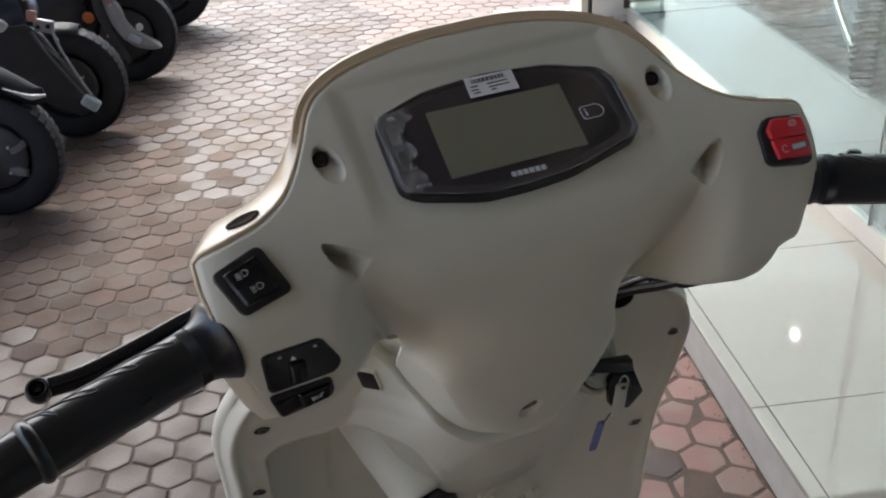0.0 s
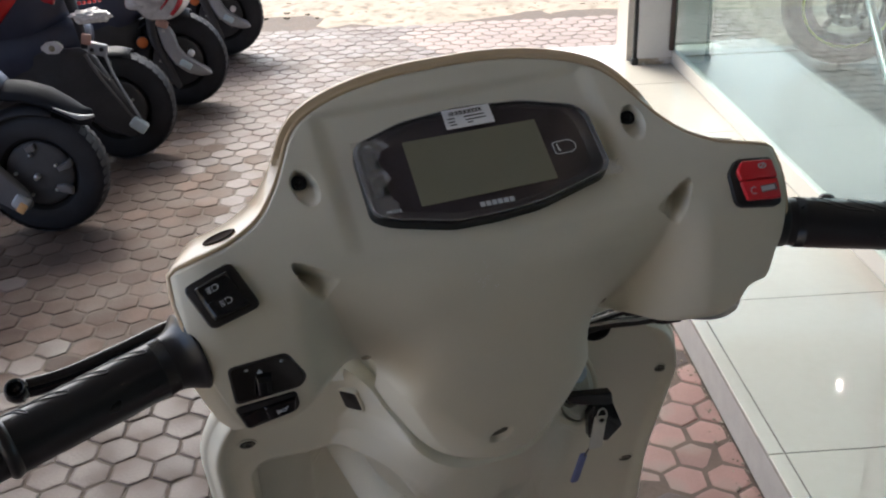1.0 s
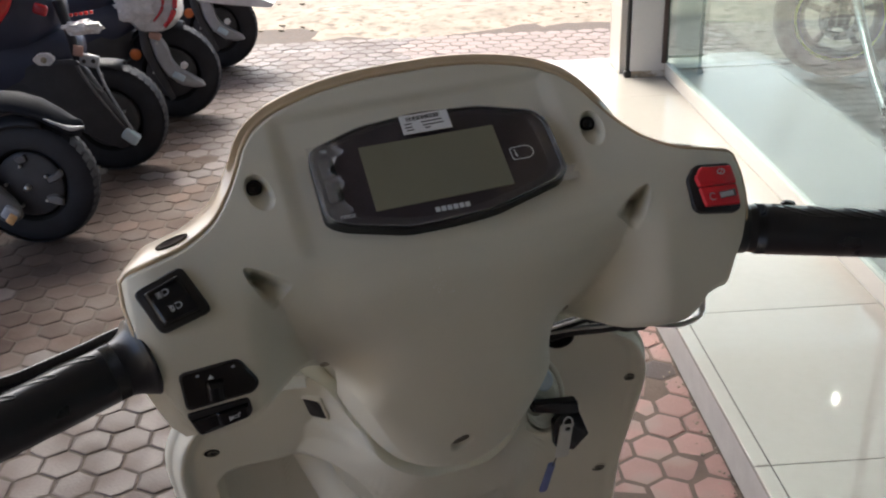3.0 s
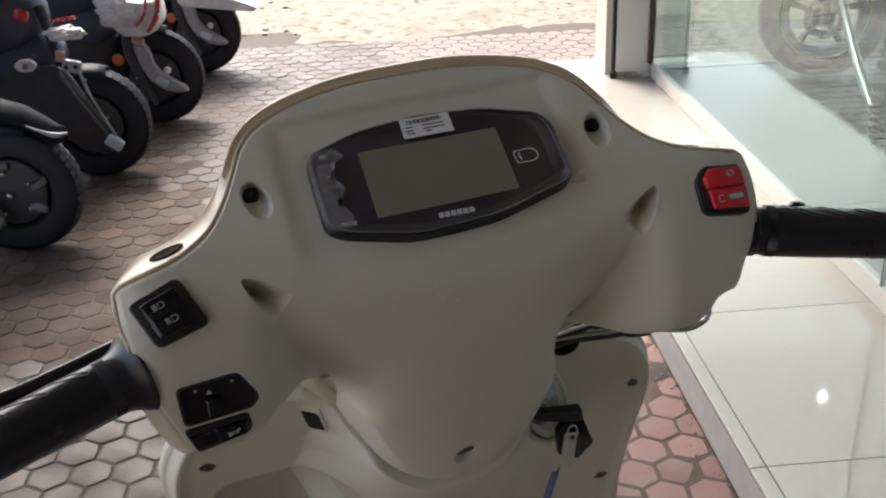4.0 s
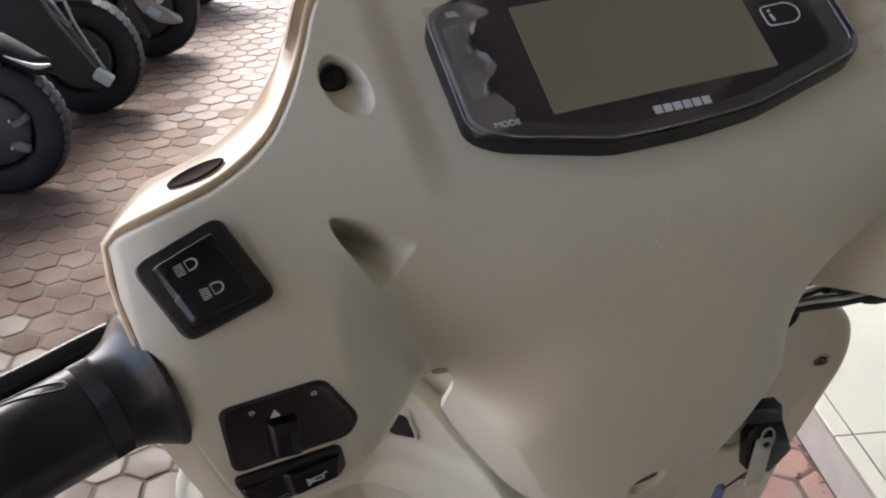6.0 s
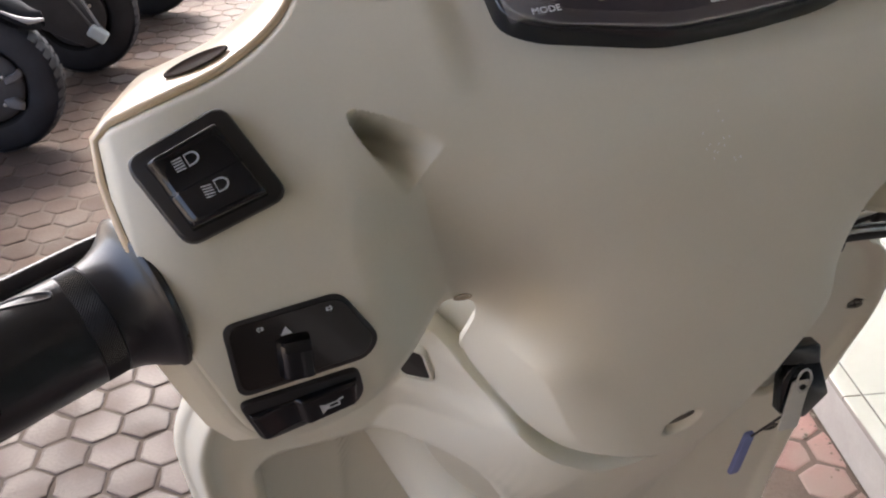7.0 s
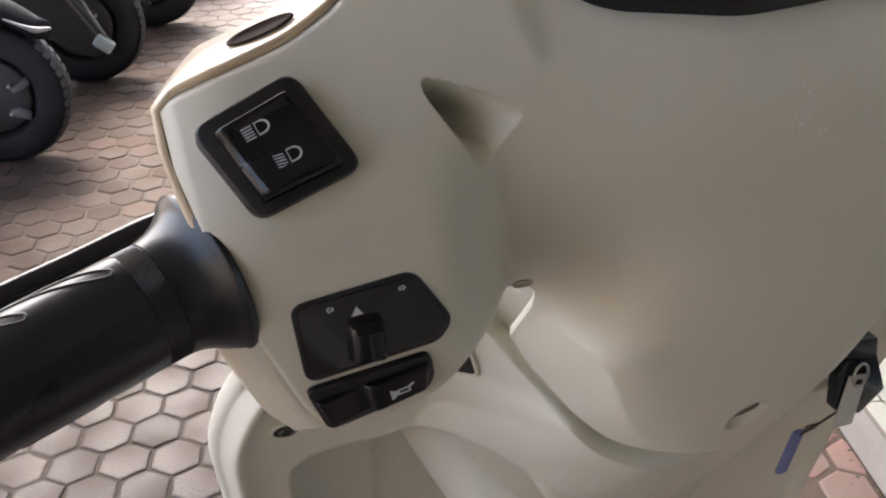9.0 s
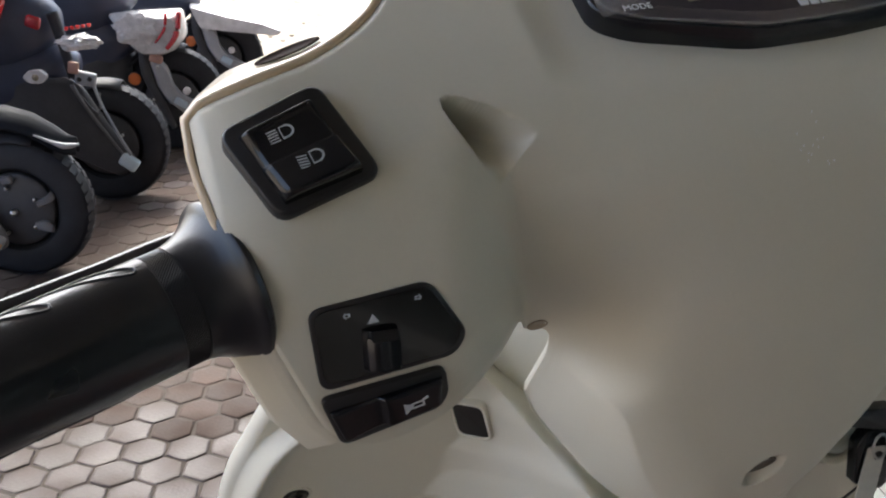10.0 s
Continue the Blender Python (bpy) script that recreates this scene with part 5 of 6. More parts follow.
part("cable_boot", tube([(0.150, 0.052, BAR_Z - 0.1530), (0.156, 0.052, BAR_Z - 0.1533), (0.170, 0.052, BAR_Z - 0.1545), (0.173, 0.052, BAR_Z - 0.1548)], [0.0045, 0.0062, 0.0066, 0.0050], 14), SEAL, scooter, "black rubber boot")
part("cable_guide", placed(oval_plate(0.026, 0.018, 0.008), Matrix.Translation((0.098, 0.060, BAR_Z - 0.153)) @ pose(0, 0, 0, 70, 0, 0)), SATIN, scooter, "dark rounded cable guide")
part("brake_pipe", tube([(0.172, 0.052, BAR_Z - 0.155), (0.192, 0.051, BAR_Z - 0.1620), (0.209, 0.049, BAR_Z - 0.1635), (0.221, 0.047, BAR_Z - 0.1560), (0.221, 0.046, BAR_Z - 0.1400)], 0.0026, 10), STEEL, scooter, "bare steel cable pipe")

# steering column, front wheel and foot board that carry the scooter
part("neck_shroud", turned((0.003, 0.168, BAR_Z - 0.085), (0.003, 0.205, BAR_Z - 0.34), [(0, 0.088), (0.12, 0.090), (0.26, 0.094)], 48), PLASTIC, scooter, "cream shroud round the steering neck")
part("steering_column", tube([(0.003, 0.10, BAR_Z - 0.12), (0.003, 0.25, BAR_Z - 0.34), (0.003, 0.36, 0.45)], 0.022, 16), SEAL, scooter)
front_wheel = part("front_wheel", turned((-0.045, 0.46, 0.262), (0.05, 0.46, 0.262), [(0, 0.15), (0.004, 0.20), (0.02, 0.232), (0.045, 0.24), (0.07, 0.232), (0.086, 0.20), (0.09, 0.15)], 40), TYRE, scooter)
part("front_rim", turned((-0.04, 0.46, 0.262), (0.046, 0.46, 0.262), [(0, 0.148), (0.01, 0.14), (0.03, 0.05), (0.056, 0.05), (0.076, 0.14), (0.086, 0.148)], 32), RIM, front_wheel)
part("front_fork", tube([(0.003, 0.26, 0.50), (0.055, 0.36, 0.40), (0.062, 0.46, 0.262)], 0.02, 12), SEAL, scooter)
part("foot_board", box((0.34, 0.36, 0.05), pose(0.003, 0.20, 0.335), 0.015, 3), PLASTIC, scooter)
part("side_stand", tube([(-0.14, 0.10, 0.32), (-0.19, 0.04, 0.10), (-0.21, 0.02, -0.008)], 0.012, 10), SEAL, scooter)

# bunch of keys in the lock
KEY_Y = 0.075
keys = empty("key_bunch", SCOOTER_M @ Matrix.Translation((0.110, KEY_Y, BAR_Z - 0.240)))
tagged(keys, "ignition key with a black head, card tag and blue spare", "keys")


def key_outline(points):
    return [(x - 0.110, w + 0.240) for x, w in points]


UPRIGHT = pose(0, 0, 0, 90)
part("key_bar", plate(rounded(key_outline([(0.0800, -0.2300), (0.0800, -0.2225), (0.1195, -0.2295), (0.1205, -0.2420), (0.1070, -0.2402)]), 0.0018, 3), -0.004, 0.0045, UPRIGHT, 0.0012), BLACK, keys, "black bar of the key head")
part("key_head", plate(rounded(key_outline([(0.1030, -0.2395), (0.1203, -0.2400), (0.1291, -0.2672), (0.1141, -0.2800), (0.0972, -0.2719), (0.0968, -0.2475)]), 0.0018, 3), -0.0035, 0.0040, UPRIGHT, 0.0012), BLACK, keys, "black plastic key head")
part("key_blade", box((0.004, 0.026, 0.008), pose(-0.026, 0.012, 0.011, 0, 10, 0), 0.0006, 1), STEEL, keys)
part("card_tag", plate(rounded(key_outline([(0.0952, -0.2815), (0.1076, -0.2825), (0.1134, -0.2503), (0.1020, -0.2485)]), 0.0015, 3), 0.0055, 0.0066, UPRIGHT, 0.0002), PAPER, keys, "pale grey metal tag", smooth=False)
part("tag_hole", turned((-0.0020, -0.0072, -0.0145), (-0.0020, -0.004, -0.0145), [(0, 0.0027), (0.001, 0.0027)], 16), SEAL, keys)
part("split_ring", tube([Vector((-0.0018 + 0.0045 * math.cos(radians(a)), -0.0076, -0.0085 + 0.0075 * math.sin(radians(a)))) for a in range(0, 361, 40)], 0.0008, 6, 3), STEEL, keys)
part("spare_key", plate(rounded(key_outline([(0.0948, -0.3525), (0.1018, -0.3525), (0.1125, -0.3230), (0.1060, -0.3225)]), 0.0020, 3), -0.0395, -0.0365, UPRIGHT, 0.0010), BLUE, keys, "blue plastic spare key")
part("key_string", tube([(-0.004, -0.004, -0.030), (-0.004, 0.014, -0.055), (-0.001, 0.036, -0.084)], 0.0007, 6), SEAL, keys)


# ---- the row of parked scooters ----
def wheel_parts(parent, centre, axle, radius, width, stripe=None, spokes=5, solid=True):
    c, ax = Vector(centre), Vector(axle).normalized()
    h = width / 2
    a, b = c - ax * h, c + ax * h
    k = radius
    prof = [(0.004, k * 0.60), (0.0, k * 0.66), (0.004, k * 0.80), (width * 0.14, k * 0.92), (width * 0.30, k * 0.985), (width * 0.5, k), (width * 0.70, k * 0.985), (width * 0.86, k * 0.92), (width - 0.004, k * 0.80), (width, k * 0.66), (width - 0.004, k * 0.60)]
    tyre = part("tyre", turned(a, b, prof, 56, caps=False), TYRE, parent, "dusty black tyre")
    # tread blocks
    d, s, t = basis(ax)
    tread = bmesh.new()
    for i in range(44):
        w = 2 * math.pi * i / 44
        for off, sl in ((-0.24, 0.35), (0.24, -0.35)):
            m = Matrix.Translation(c + ax * width * off + (s * math.cos(w) + t * math.sin(w)) * (k * 0.989)) @ Matrix((ax, s * -math.sin(w) + t * math.cos(w), s * math.cos(w) + t * math.sin(w))).transposed().to_4x4() @ pose(0, 0, 0, 0, 14 if off > 0 else -14, math.degrees(sl))
            box((width * 0.38, k * 0.105, 0.0012), m, bm=tread)
    tagged(part("tread", tread, TYRE, tyre, smooth=False), kind="stuff")
    rim = part("rim", turned(a, b, [(0.008, k * 0.66), (0.012, k * 0.60), (0.016, k * 0.55), (width * 0.5, k * 0.52), (width - 0.016, k * 0.55), (width - 0.012, k * 0.60), (width - 0.008, k * 0.66)], 48, caps=False), RIM, parent, "dark alloy rim")
    if solid:
        part("wheel_disc", turned(a, b, [(0.022, k * 0.10), (0.026, k * 0.57), (width - 0.026, k * 0.57), (width - 0.022, k * 0.10)], 32), RIM, rim)
    part("hub", turned(a, b, [(0.0, k * 0.10), (0.004, k * 0.17), (width - 0.004, k * 0.17), (width, k * 0.10)], 24), RIM, rim)
    for i in range(spokes):
        w = 2 * math.pi * i / spokes + 0.3
        r = s * math.cos(w) + t * math.sin(w)
        part("spoke", tube([c + r * k * 0.14, c + r * k * 0.36, c + r * k * 0.57], [k * 0.075, k * 0.05, k * 0.065], 8, 4), RIM, rim)
    if stripe:
        part("rim_stripe", turned(a - ax * 0.002, b, [(0.0, k * 0.655), (0.0015, k * 0.69), (0.003, k * 0.655)], 56, caps=False), stripe, rim, "neon yellow rim stripe")
    return tyre


def shell(rows, parent, name, mat, label="", sides=20):
    """A body panel lofted through oval sections: x, middle y, middle z, half width, half height."""
    rings = []
    for x, y, z, hw, hh in rows:
        ring = []
        for i in range(sides):
            w = 2 * math.pi * i / sides
            cx, cz = math.cos(w), math.sin(w)
            k = (abs(cx) ** 2.6 + abs(cz) ** 2.6) ** (-1 / 2.6)
            ring.append((x, y + cx * k * hw, z + cz * k * hh))
        rings.append(ring)
    return part(name, loft(rings), mat, parent, label)


def side_plate(points, y, thick, round_by, mat, parent, name, label="", dish=0.10):
    """A moulded plate in the upright plane along the scooter; points are (along, up)."""
    pts = rounded(points, round_by, 4)
    cen = sum(pts, Vector((0, 0))) / len(pts)
    rings = []
    for dy, k in ((thick, 0.06), (thick * 0.6, 0.0), (0.0, 0.0), (-thick * 0.35, dish * 0.5), (-thick * 0.5, dish)):
        rings.append([(p.x + (cen.x - p.x) * k, y + dy, p.y + (cen.y - p.y) * k) for p in pts])
    return part(name, sharpen(loft(rings), 40), mat, parent, label)


def crumple(centre, size, seed, parent, label):
    """Crumpled plastic wrapping."""
    bm = bmesh.new()
    bmesh.ops.create_icosphere(bm, subdivisions=4, radius=1.0)
    for v in bm.verts:
        n = v.co.normalized()
        k = 1 + 0.38 * noise.noise(n * 2.1 + Vector((seed, 0, 0))) + 0.22 * noise.noise(n * 6 + Vector((seed, 0, 0)))
        v.co = Vector((n.x * size[0], n.y * size[1], n.z * size[2])) * k + Vector(centre)
    return part("wrapping", bm, BAG, parent, label, smooth=False)


def parked_scooter(place, turn, label, radius=0.205):
    """Wheel, hub, wheel arch, tail and engine of a scooter that stands with its rear towards the walk."""
    root = empty("parked_scooter", pose(*place, 0, 0, turn))
    tagged(root, label, "scooter", group="row of parked scooters")
    r = radius
    wheel_parts(root, Vector((0, 0, r)), (0, 1, 0), r, 0.088, spokes=0)
    drum = part("brake_drum", turned((0, -0.052, r), (0, 0.03, r), [(0, r * 0.16), (0.004, r * 0.30), (0.012, r * 0.44), (0.014, r * 0.50), (0.018, r * 0.52), (0.04, r * 0.52)], 28), GREYPLASTIC, root, "dusty hub cover")
    for k in range(5):
        w = 2 * math.pi * k / 5 + 0.5
        part("hub_bolt", turned((r * 0.34 * math.cos(w), -0.060, r + r * 0.34 * math.sin(w)), (r * 0.34 * math.cos(w), 0, r + r * 0.34 * math.sin(w)), [(0, 0.004), (0.002, 0.0055), (0.012, 0.0055)], 8), STEEL, drum)
    part("axle_nut", turned((0.0, -0.075, r), (0, 0, r), [(0, 0.009), (0.01, 0.011), (0.02, 0.011)], 6), STEEL, root)
    # wheel arch close over the tyre
    rings = []
    for i in range(15):
        w = radians(186 - i * 8.2)
        rr_ = r * 1.08
        px, pz = math.cos(w) * rr_, r + math.sin(w) * rr_
        hw = 0.056 - 0.014 * abs(i - 6) / 8
        rings.append([(px, hw * q, pz - 0.020 * abs(q) ** 3) for q in (-1, -0.8, -0.4, 0, 0.4, 0.8, 1)] + [(px * 0.985, hw * q, r + (pz - r) * 0.97 - 0.020 * abs(q) ** 3) for q in (1, 0.8, 0.4, 0, -0.4, -0.8, -1)])
    part("wheel_arch", loft(rings), TYRE, root, "dark inner wheel arch")
    shell([(-0.10, 0, 0.62, 0.03, 0.04), (-0.14, 0, 0.62, 0.08, 0.08), (-0.24, 0, 0.61, 0.12, 0.15), (-0.40, 0, 0.62, 0.16, 0.19), (-0.75, 0, 0.62, 0.17, 0.20), (-1.10, 0, 0.60, 0.15, 0.18), (-1.25, 0, 0.6, 0.08, 0.12)], root, "body", NAVY, "dark body panels")
    shell([(-0.06, 0, 0.48, 0.03, 0.03), (-0.10, 0, 0.48, 0.07, 0.06), (-0.20, 0, 0.44, 0.10, 0.10), (-0.35, 0, 0.42, 0.13, 0.14), (-0.60, 0, 0.42, 0.14, 0.14)], root, "under_fairing", NAVY, "dark blue lower fairing")
    shell([(-0.14, 0, 0.34, 0.05, 0.07), (-0.25, -0.02, 0.34, 0.09, 0.11), (-0.60, -0.02, 0.33, 0.12, 0.13), (-0.95, 0, 0.33, 0.10, 0.11)], root, "engine_cover", GREYPLASTIC)
    shell([(-0.10, 0, 0.83, 0.07, 0.02), (-0.20, 0, 0.84, 0.13, 0.04), (-0.60, 0, 0.85, 0.15, 0.05), (-1.0, 0, 0.83, 0.12, 0.05)], root, "seat", SEAL, "black seat")
    return root


def reflector(root, x, z, y=-0.075):
    rim = part("reflector", turned((x, y - 0.02, z), (x, y + 0.04, z), [(0, 0.004), (0.001, 0.020), (0.003, 0.024), (0.010, 0.024)], 24), ORANGE, root, "round orange reflector")
    part("reflector_rim", turned((x, y - 0.017, z), (x, y + 0.04, z), [(0, 0.0245), (0.002, 0.027), (0.012, 0.027)], 24, caps=False), TYRE, rim)


def straight_flap(root):
    """Long dark mudflap with two rails, a bracket and a pale end piece."""
    y = -0.098
    flap = side_plate([(-0.40, 0.440), (-0.080, 0.452), (-0.035, 0.420), (0.030, 0.290), (0.108, 0.165), (0.098, 0.132), (0.046, 0.108), (-0.100, 0.185), (-0.40, 0.330)], y, 0.022, 0.014, GREYPLASTIC, root, "mudflap", "dusty dark grey mudflap")
    part("rail", tube([(-0.062, y - 0.014, 0.432), (-0.020, y - 0.018, 0.345), (0.078, y - 0.014, 0.178)], [0.007, 0.006, 0.005], 8), PALEGREY, flap)
    part("rail", tube([(0.004, y - 0.010, 0.440), (0.030, y - 0.014, 0.345), (0.096, y - 0.012, 0.185)], [0.006, 0.005, 0.005], 8), ARMGREY, flap)
    part("rail_web", tube([(-0.040, y - 0.012, 0.395), (0.010, y - 0.012, 0.330), (0.022, y - 0.012, 0.400)], 0.0035, 6, 3), PALEGREY, flap)
    part("end_piece", sharpen(box((0.064, 0.034, 0.044), pose(0.088, y - 0.012, 0.160, 0, 38, 0), 0.010, 3), 50), SILVER, flap, "pale end piece")
    hold = part("bracket", box((0.070, 0.022, 0.046), pose(-0.015, y - 0.010, 0.448, 0, 14, 0), 0.010, 3), ARMGREY, root, "grey bracket over the flap")
    for dx in (-0.018, 0.016):
        part("bracket_hole", turned((-0.015 + dx, y - 0.0225, 0.448), (-0.015 + dx, y, 0.448), [(0, 0.008), (0.003, 0.008)], 14), SEAL, hold)
    part("tie_plate", box((0.036, 0.012, 0.040), pose(-0.045, y - 0.024, 0.488, 0, 12, 0), 0.006, 2), TIE, root, "pinkish plastic tie plate")
    knob = side_plate([(-0.202, 0.470), (-0.178, 0.490), (-0.140, 0.492), (-0.118, 0.470), (-0.140, 0.446), (-0.182, 0.448)], y - 0.055, 0.014, 0.010, BAG, root, "knob_cover", "white cover with a round hole")
    part("cover_hole", turned((-0.158, y - 0.0630, 0.468), (-0.158, y, 0.468), [(0, 0.011), (0.004, 0.011)], 16), RECESS_SHADE, knob)
    crumple((-0.015, y - 0.02, 0.568), (0.066, 0.030, 0.024), 1.0, root, "crumpled white wrapping")
    part("fork_post", tube([(-0.10, y + 0.02, 0.66), (-0.075, y + 0.01, 0.55), (-0.060, y, 0.45)], [0.020, 0.017, 0.014], 10), TYRE, root)


def curved_flap(root, tip_z=0.150):
    """Pale dusty flap that sweeps down and out to a rounded toe."""
    y = -0.092
    outer = [(-0.062, 0.372), (-0.018, 0.376), (0.004, 0.340), (0.014, 0.280), (0.044, 0.235), (0.096, 0.200), (0.140, 0.172), (0.146, tip_z + 0.006), (0.100, tip_z), (0.040, 0.168), (-0.010, 0.215), (-0.042, 0.275)]
    flap = side_plate(outer, y, 0.030, 0.016, DUSTGREY, root, "mudflap", "pale dusty curved mudflap", dish=0.16)
    part("flap_button", turned((0.070, y - 0.026, 0.252), (0.070, y, 0.252), [(0, 0.004), (0.002, 0.012), (0.012, 0.015), (0.026, 0.015)], 16), BAG, flap, "white plastic button")
    part("flap_pad", box((0.052, 0.012, 0.030), pose(0.045, y - 0.020, 0.208, 0, 32, 0), 0.006, 2), SILVER, flap)
    part("flap_stay", tube([(-0.080, y + 0.02, 0.43), (-0.075, y, 0.33), (-0.035, y + 0.01, 0.20), (0.0, y + 0.02, 0.10)], [0.020, 0.022, 0.018, 0.012], 10), GREYPLASTIC, root, "dark grey stay")
    part("flap_screw", turned((-0.030, y - 0.020, 0.352), (-0.030, y, 0.352), [(0, 0.005), (0.002, 0.007), (0.012, 0.007)], 10), STEEL, flap)


near = parked_scooter((-1.035, 3.14, 0), -4, "dark blue parked scooter with a blue-grey mudguard lip")
# mudguard that ends in a pale lip, bright wheel spokes and an amber-tipped flap
rings = []
for x, z, hw in ((-0.20, 0.495, 0.055), (-0.10, 0.505, 0.058), (0.00, 0.497, 0.058), (0.07, 0.474, 0.054), (0.125, 0.438, 0.048), (0.160, 0.412, 0.038), (0.186, 0.404, 0.016)):
    rings.append([(x, hw * q, z - 0.040 * abs(q) ** 2.4) for q in (-1, -0.8, -0.4, 0, 0.4, 0.8, 1)] + [(x - 0.004, hw * q * 0.97, z - 0.010 - 0.040 * abs(q) ** 2.4) for q in (1, 0.8, 0.4, 0, -0.4, -0.8, -1)])
guard = part("mudguard", loft(rings), SLATE, near, "blue-grey mudguard")
part("mudguard_lip", tube([(0.090, -0.056, 0.426), (0.130, -0.052, 0.406), (0.165, -0.044, 0.390), (0.200, -0.026, 0.388)], [0.002, 0.005, 0.009, 0.004], 8), DUSTGREY, guard, "dusty lip")
for blade in ([(0.060, 0.232), (0.092, 0.246), (0.108, 0.262), (0.118, 0.240), (0.096, 0.224), (0.066, 0.214)], [(0.050, 0.172), (0.080, 0.176), (0.104, 0.160), (0.100, 0.138), (0.074, 0.144), (0.046, 0.152)], [(-0.030, 0.300), (0.004, 0.312), (0.010, 0.290), (-0.020, 0.280)]):
    side_plate(blade, -0.052, 0.012, 0.005, PALEGREY, near, "wheel_spoke", "pale grey cast spoke", dish=0.25)
low_flap = side_plate([(-0.40, 0.46), (-0.20, 0.42), (-0.105, 0.262), (-0.022, 0.165), (-0.016, 0.118), (-0.060, 0.098), (-0.150, 0.160), (-0.40, 0.36)], -0.10, 0.022, 0.014, PALEGREY, near, "mudflap", "dusty grey mudflap")
part("end_piece", box((0.050, 0.030, 0.046), pose(-0.046, -0.112, 0.140, 0, 38, 0), 0.010, 3), ARMGREY, low_flap)
part("flap_reflector", box((0.026, 0.008, 0.036), pose(-0.040, -0.130, 0.128, 0, 38, 0), 0.004, 2), AMBER, low_flap, "faded amber reflector")

mid = parked_scooter((-0.93, 3.79, 0), -2, "dark parked scooter with a long mudflap and white wrapping")
straight_flap(mid)
shell([(-0.215, -0.150, 0.720, 0.010, 0.015), (-0.245, -0.160, 0.700, 0.030, 0.060), (-0.32, -0.165, 0.68, 0.040, 0.125), (-0.45, -0.165, 0.68, 0.044, 0.150), (-0.85, -0.165, 0.68, 0.046, 0.160)], mid, "side_panel", BODYRED, "glossy red side panel")
for k in range(5):
    part("badge_bar", box((0.013, 0.006, 0.012), pose(-0.045 + 0.018 * k, -0.128, 0.615 + 0.002 * k, 0, 0, 0), 0.002, 1), BODYRED, mid, smooth=False)
part("tail_reflector", box((0.050, 0.02, 0.040), pose(-0.145, -0.135, 0.640, 0, 20, 0), 0.010, 2), TAILRED, mid, "dim red reflector")

third = parked_scooter((-0.81, 4.41, 0), 0, "dark blue parked scooter with a wrapped tail lamp")
curved_flap(third)
reflector(third, -0.125, 0.305)
lens = side_plate([(-0.200, 0.560), (0.080, 0.560), (0.090, 0.462), (0.050, 0.415), (0.006, 0.392), (-0.088, 0.396), (-0.140, 0.448)], -0.085, 0.10, 0.020, TAILCLEAR, third, "lamp_lens", "clear tail lamp under crumpled film", dish=0.22)
part("red_lens", tube([(0.078, -0.120, 0.560), (0.062, -0.136, 0.480), (0.020, -0.138, 0.425)], [0.010, 0.012, 0.008], 8), TAILRED, lens)
part("red_lens", tube([(0.030, -0.130, 0.560), (0.020, -0.142, 0.500), (-0.020, -0.140, 0.450)], [0.006, 0.006, 0.004], 8), TAILRED, lens)
part("lamp_foot", box((0.050, 0.03, 0.030), pose(-0.030, -0.110, 0.384, 0, 20, 0), 0.008, 2), TIE, lens)
crumple((-0.085, -0.130, 0.500), (0.075, 0.020, 0.055), 4.0, third, "crumpled clear wrapping over the lamp")

far = parked_scooter((-0.73, 5.21, 0), 2, "dark parked scooter with a white tail at the row's end")
curved_flap(far)
reflector(far, -0.110, 0.300)
tail = side_plate([(-0.10, 0.470), (0.060, 0.420), (0.230, 0.378), (0.318, 0.340), (0.300, 0.322), (0.190, 0.334), (0.060, 0.352), (-0.060, 0.372)], -0.10, 0.16, 0.012, BAG, far, "wrapped_tail", "white wrapped tail piece", dish=0.05)
part("red_lens", box((0.05, 0.010, 0.022), pose(-0.030, -0.160, 0.425, 0, -14, 0), 0.006, 2), TAILRED, tail)

# ---- motorcycle behind the glass ----
bike = empty("motorcycle", pose(2.0, 4.2, 0.1))
tagged(bike, "dark motorcycle with yellow rim stripes inside the showroom", "motorcycle")
wheel_parts(bike, (0.010, 0.0, 0.262), (0.30, 0.95, 0), 0.262, 0.085, stripe=YELLOW, spokes=5, solid=False)
disc_pts = [(0.088 * math.cos(2 * math.pi * i / 40), 0.088 * math.sin(2 * math.pi * i / 40)) for i in range(40)]
part("brake_disc", ring_plate(disc_pts, [(x * 0.62, y * 0.62) for x, y in disc_pts], 0, 0.004, Matrix.Translation((-0.009, -0.060, 0.262)) @ pose(0, 0, 0, 90, 0, -17.5), 0.0005), ENGINE, bike, "drilled steel brake disc")
wheel_parts(bike, (-0.13, -0.98, 0.262), (0.75, -0.66, 0), 0.262, 0.09, stripe=YELLOW, spokes=6)
part("fork_leg", tube([(-0.24, -0.66, 0.50), (-0.26, -0.80, 0.40), (-0.29, -0.98, 0.30), (-0.31, -1.14, 0.22)], 0.015, 14), STEEL, bike, "bright fork leg in clear wrapping")
part("fork_leg", tube([(-0.10, -0.58, 0.64), (-0.05, -0.78, 0.42), (-0.02, -0.93, 0.24)], 0.024, 14), STEEL, bike)
part("fork_clamp", box((0.09, 0.06, 0.06), pose(-0.25, -0.63, 0.60, 20, 0, 0), 0.015, 3), SILVER, bike)
shell([(-0.12, -0.2, 0.70, 0.05, 0.05), (-0.12, -0.2, 0.72, 0.12, 0.10), (-0.10, -0.4, 0.78, 0.14, 0.12), (-0.08, -0.6, 0.80, 0.1, 0.1), (-0.08, -0.65, 0.8, 0.03, 0.04)], bike, "tank", NAVY)
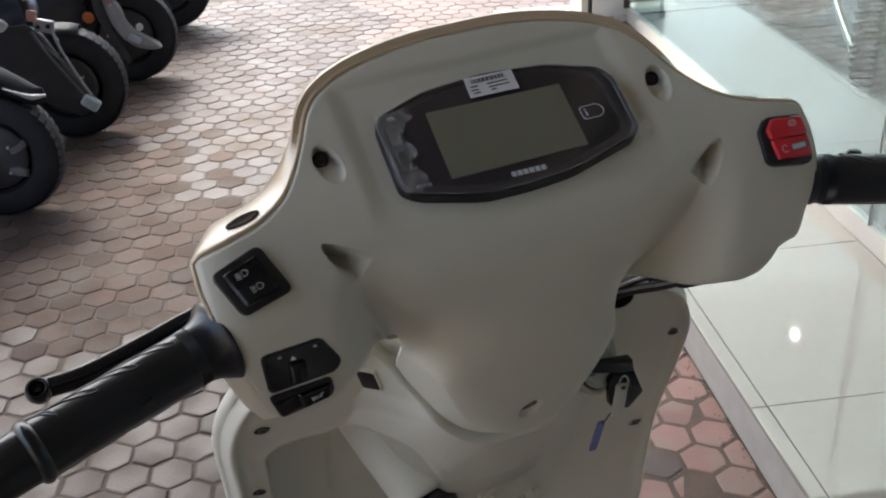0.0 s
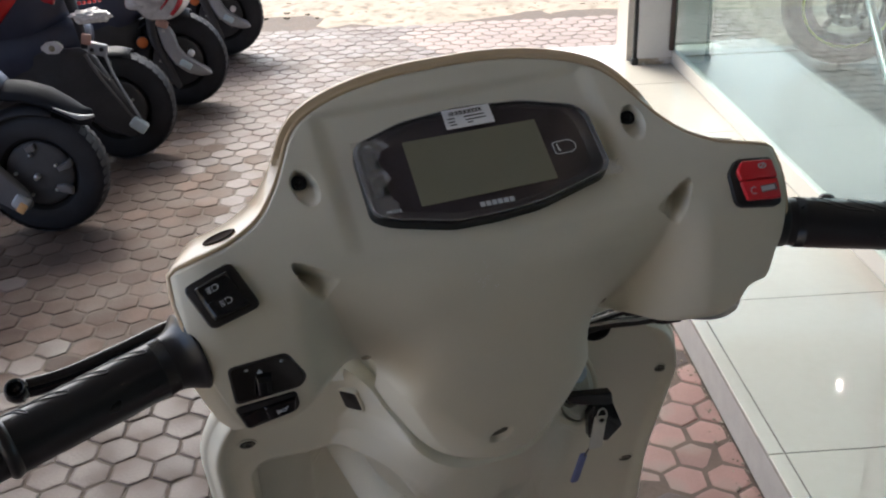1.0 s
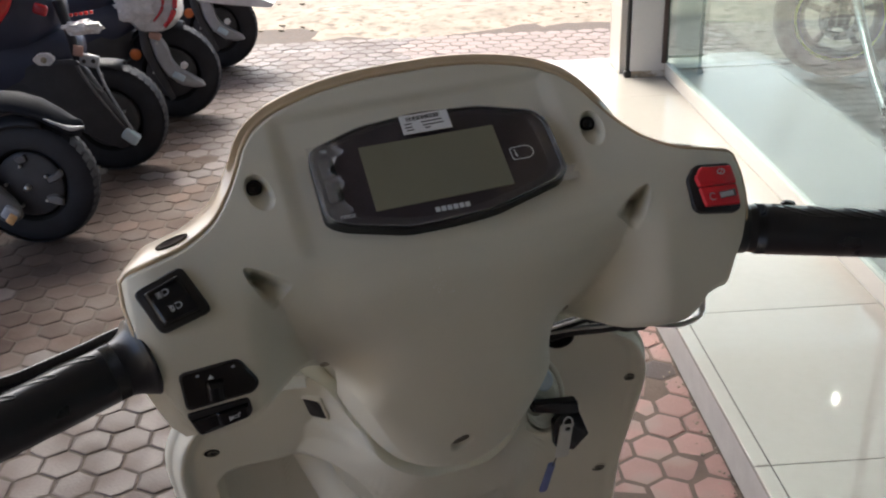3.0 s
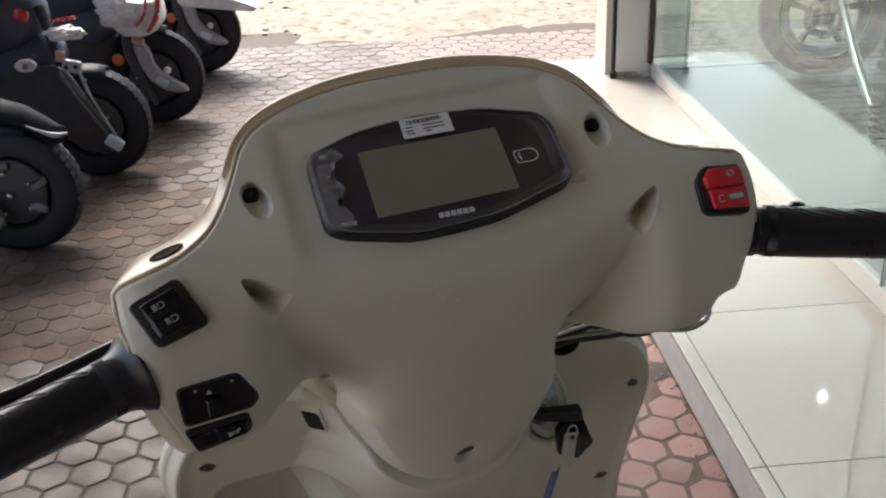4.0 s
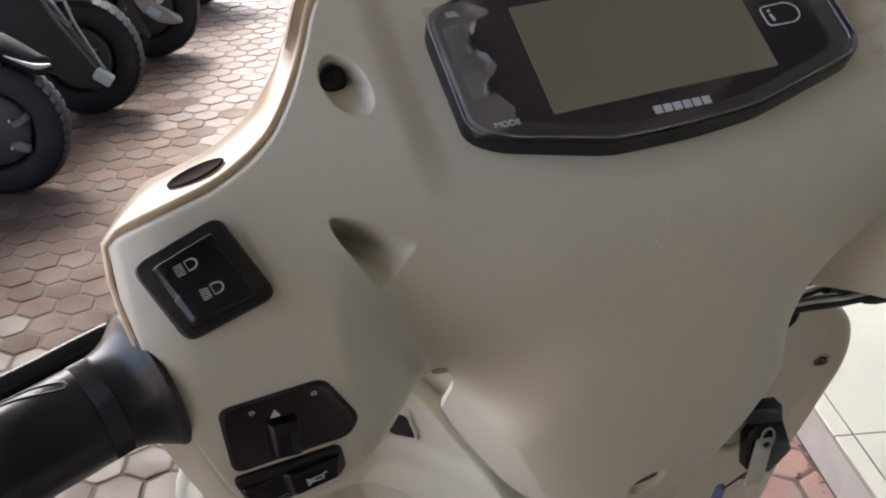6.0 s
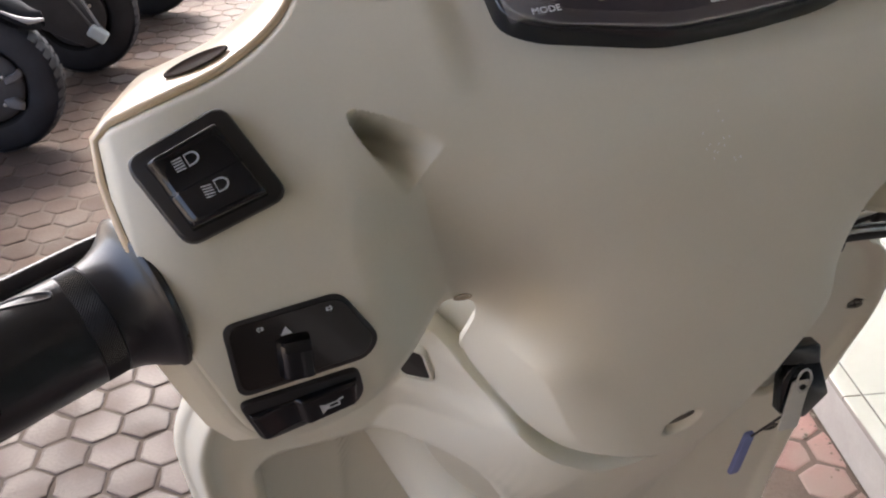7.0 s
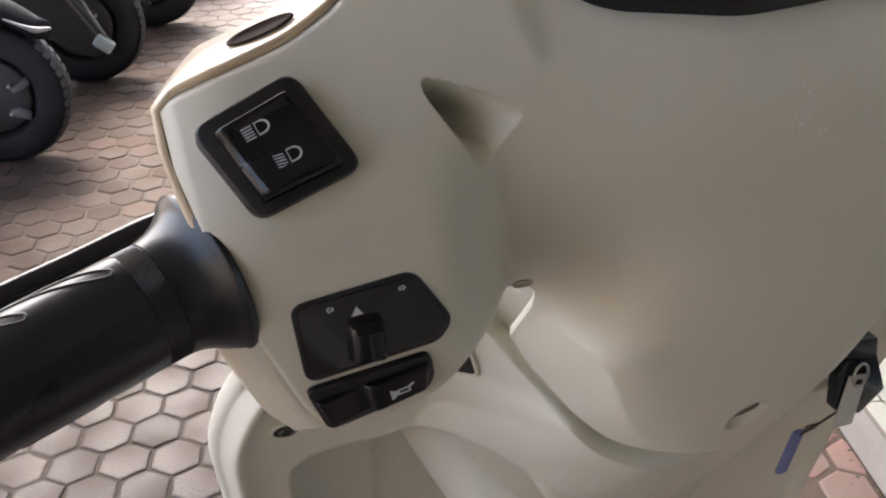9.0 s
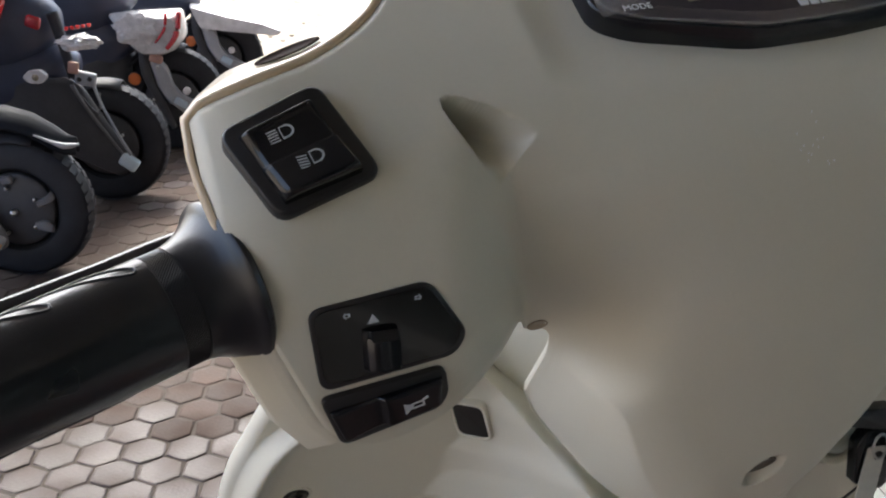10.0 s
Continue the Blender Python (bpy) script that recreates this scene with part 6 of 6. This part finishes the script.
for k in range(10):
    w = 2 * math.pi * k / 10
    c_ = Vector((-0.009, -0.064, 0.262)) + (Vector((0.95, -0.30, 0)) * math.cos(w) + Vector((0, 0, 1)) * math.sin(w)) * 0.071
    part("disc_hole", turned(c_ + Vector((-0.0006, -0.0020, 0)), c_, [(0, 0.009), (0.001, 0.009)], 12), SEAL, bike)
part("fork_leg", tube([(-0.02, -0.085, 0.240), (-0.03, -0.14, 0.42), (-0.05, -0.22, 0.70)], 0.018, 12), SEAL, bike, "dark fork leg")
part("frame_tube", tube([(-0.015, 0.05, 0.240), (-0.06, -0.20, 0.52), (-0.10, -0.30, 0.72)], 0.02, 10), SEAL, bike)

# ---- hexagonal pavers ----
HEX, HX0, HY0 = 0.08963, -0.3472, 3.3695
GAP = 0.0055


def hexagon(cx, cy, rnd, shared=False):
    """Corner rows of one paver: lower edge, upper edge, softened rim."""
    rad = (HEX - GAP) / math.sqrt(3)
    tilt = (rnd.uniform(-0.018, 0.018), rnd.uniform(-0.018, 0.018)) if not shared else (0, 0)
    lift = rnd.uniform(-0.0015, 0.0010) if not shared else 0
    rows = []
    worn = [(rnd.uniform(-0.0022, 0.0012), rnd.uniform(-0.03, 0.03)) for _ in range(12)]
    for z, k in ((-0.0085, 1.0), (-0.0032, 1.0), (-0.0008, 0.955), (0.0, 0.86)):
        row = []
        for i in range(12):
            w = radians(30 * i) + worn[i][1]
            r = (rad if i % 2 else rad * math.cos(radians(30)) + 0.0004) + worn[i][0]
            x, y = math.cos(w) * r * k, math.sin(w) * r * k
            row.append((cx + x, cy + y, z + (lift + tilt[0] * x + tilt[1] * y if z > -0.008 else 0)))
        rows.append(row)
    return rows


def add_hexagon(verts, faces, rows):
    base = len(verts)
    for r in rows:
        verts.extend(r)
    for k in range(len(rows) - 1):
        for i in range(12):
            j = (i + 1) % 12
            faces.append((base + 12 * k + i, base + 12 * k + j, base + 12 * k + 12 + j, base + 12 * k + 12 + i))
    faces.append(tuple(base + 12 * (len(rows) - 1) + i for i in range(12)))


def paver_mesh(name, verts, faces, mat):
    me = bpy.data.meshes.new(name)
    me.from_pydata(verts, [], faces)
    me.materials.append(mat)
    me.update()
    return me


BROWN_SHADE_Y = 1.95
prng = random.Random(21)
shared = {}
for mat in (PAVER, PAVER_RED, PAVER_BROWN, PAVER_PINK):
    shared[mat.name] = []
    for _ in range(10):
        v, f = [], []
        add_hexagon(v, f, hexagon(0, 0, prng))
        shared[mat.name].append(paver_mesh("paver", v, f, mat))
bulk = {PAVER.name: ([], []), PAVER_RED.name: ([], []), PAVER_BROWN.name: ([], []), PAVER_PINK.name: ([], [])}
row_pitch = HEX * math.sqrt(3) / 2
count = 0
for r in range(-29, 62):
    y = HY0 - r * row_pitch
    for c in range(-48, 27):
        x = HX0 + (c + (0.5 if r % 2 else 0.0)) * HEX
        if y > PAVED_Y + 0.1 * math.sin(x * 4) - 0.7 * max(0.0, noise.noise((x * 1.3, y * 1.3, 2))) - 0.25 * prng.random() ** 3 or (x > STEP_X + 0.025 and y < END_Y + 0.05) or x > STEP_X + 1.15 or y < -1.6 or x < -2.88:
            continue
        redness = 0.97 if x > 0.40 + 0.08 * math.sin(y * 5.0) and y < 3.2 else 0.0
        # zone by the parked row: brown pavers with its shade in their colour
        brown_shade = 0.97 * ease((-0.12 - x + 0.15 * math.sin(y * 3.0)) / 0.5) * ease((y - BROWN_SHADE_Y + 0.15 * math.sin(x * 3 + 1)) / 0.4) * ease((4.3 + 0.25 * math.sin(x * 4) - y) / 0.7)
        mat = PAVER_PINK if y > END_Y - 0.15 and x > 0.25 + 0.1 * math.sin(y * 9) else PAVER_RED if prng.random() < redness else PAVER_BROWN if prng.random() < brown_shade else PAVER
        if 1.32 < y < 2.42 and -1.02 < x < STEP_X - 0.055 and count < 300:
            ob = new("paver", prng.choice(shared[mat.name]))
            ob.parent = PAVING
            ob.location = (x, y, prng.uniform(-0.001, 0.0006))
            ob.rotation_euler = (0, 0, radians(60 * prng.randrange(6)))
            count += 1
        else:
            add_hexagon(*bulk[mat.name], [[(min(p[0], STEP_X - 0.005) if y < END_Y + 0.05 else p[0], p[1], p[2]) for p in row] for row in hexagon(x, y, prng)])
for mat in (PAVER, PAVER_RED, PAVER_BROWN, PAVER_PINK):
    ob = new("paver_field", paver_mesh("paver_field", *bulk[mat.name], mat))
    ob.parent = PAVING
    tagged(ob, "worn hexagonal pavers laid in rows", kind="stuff")
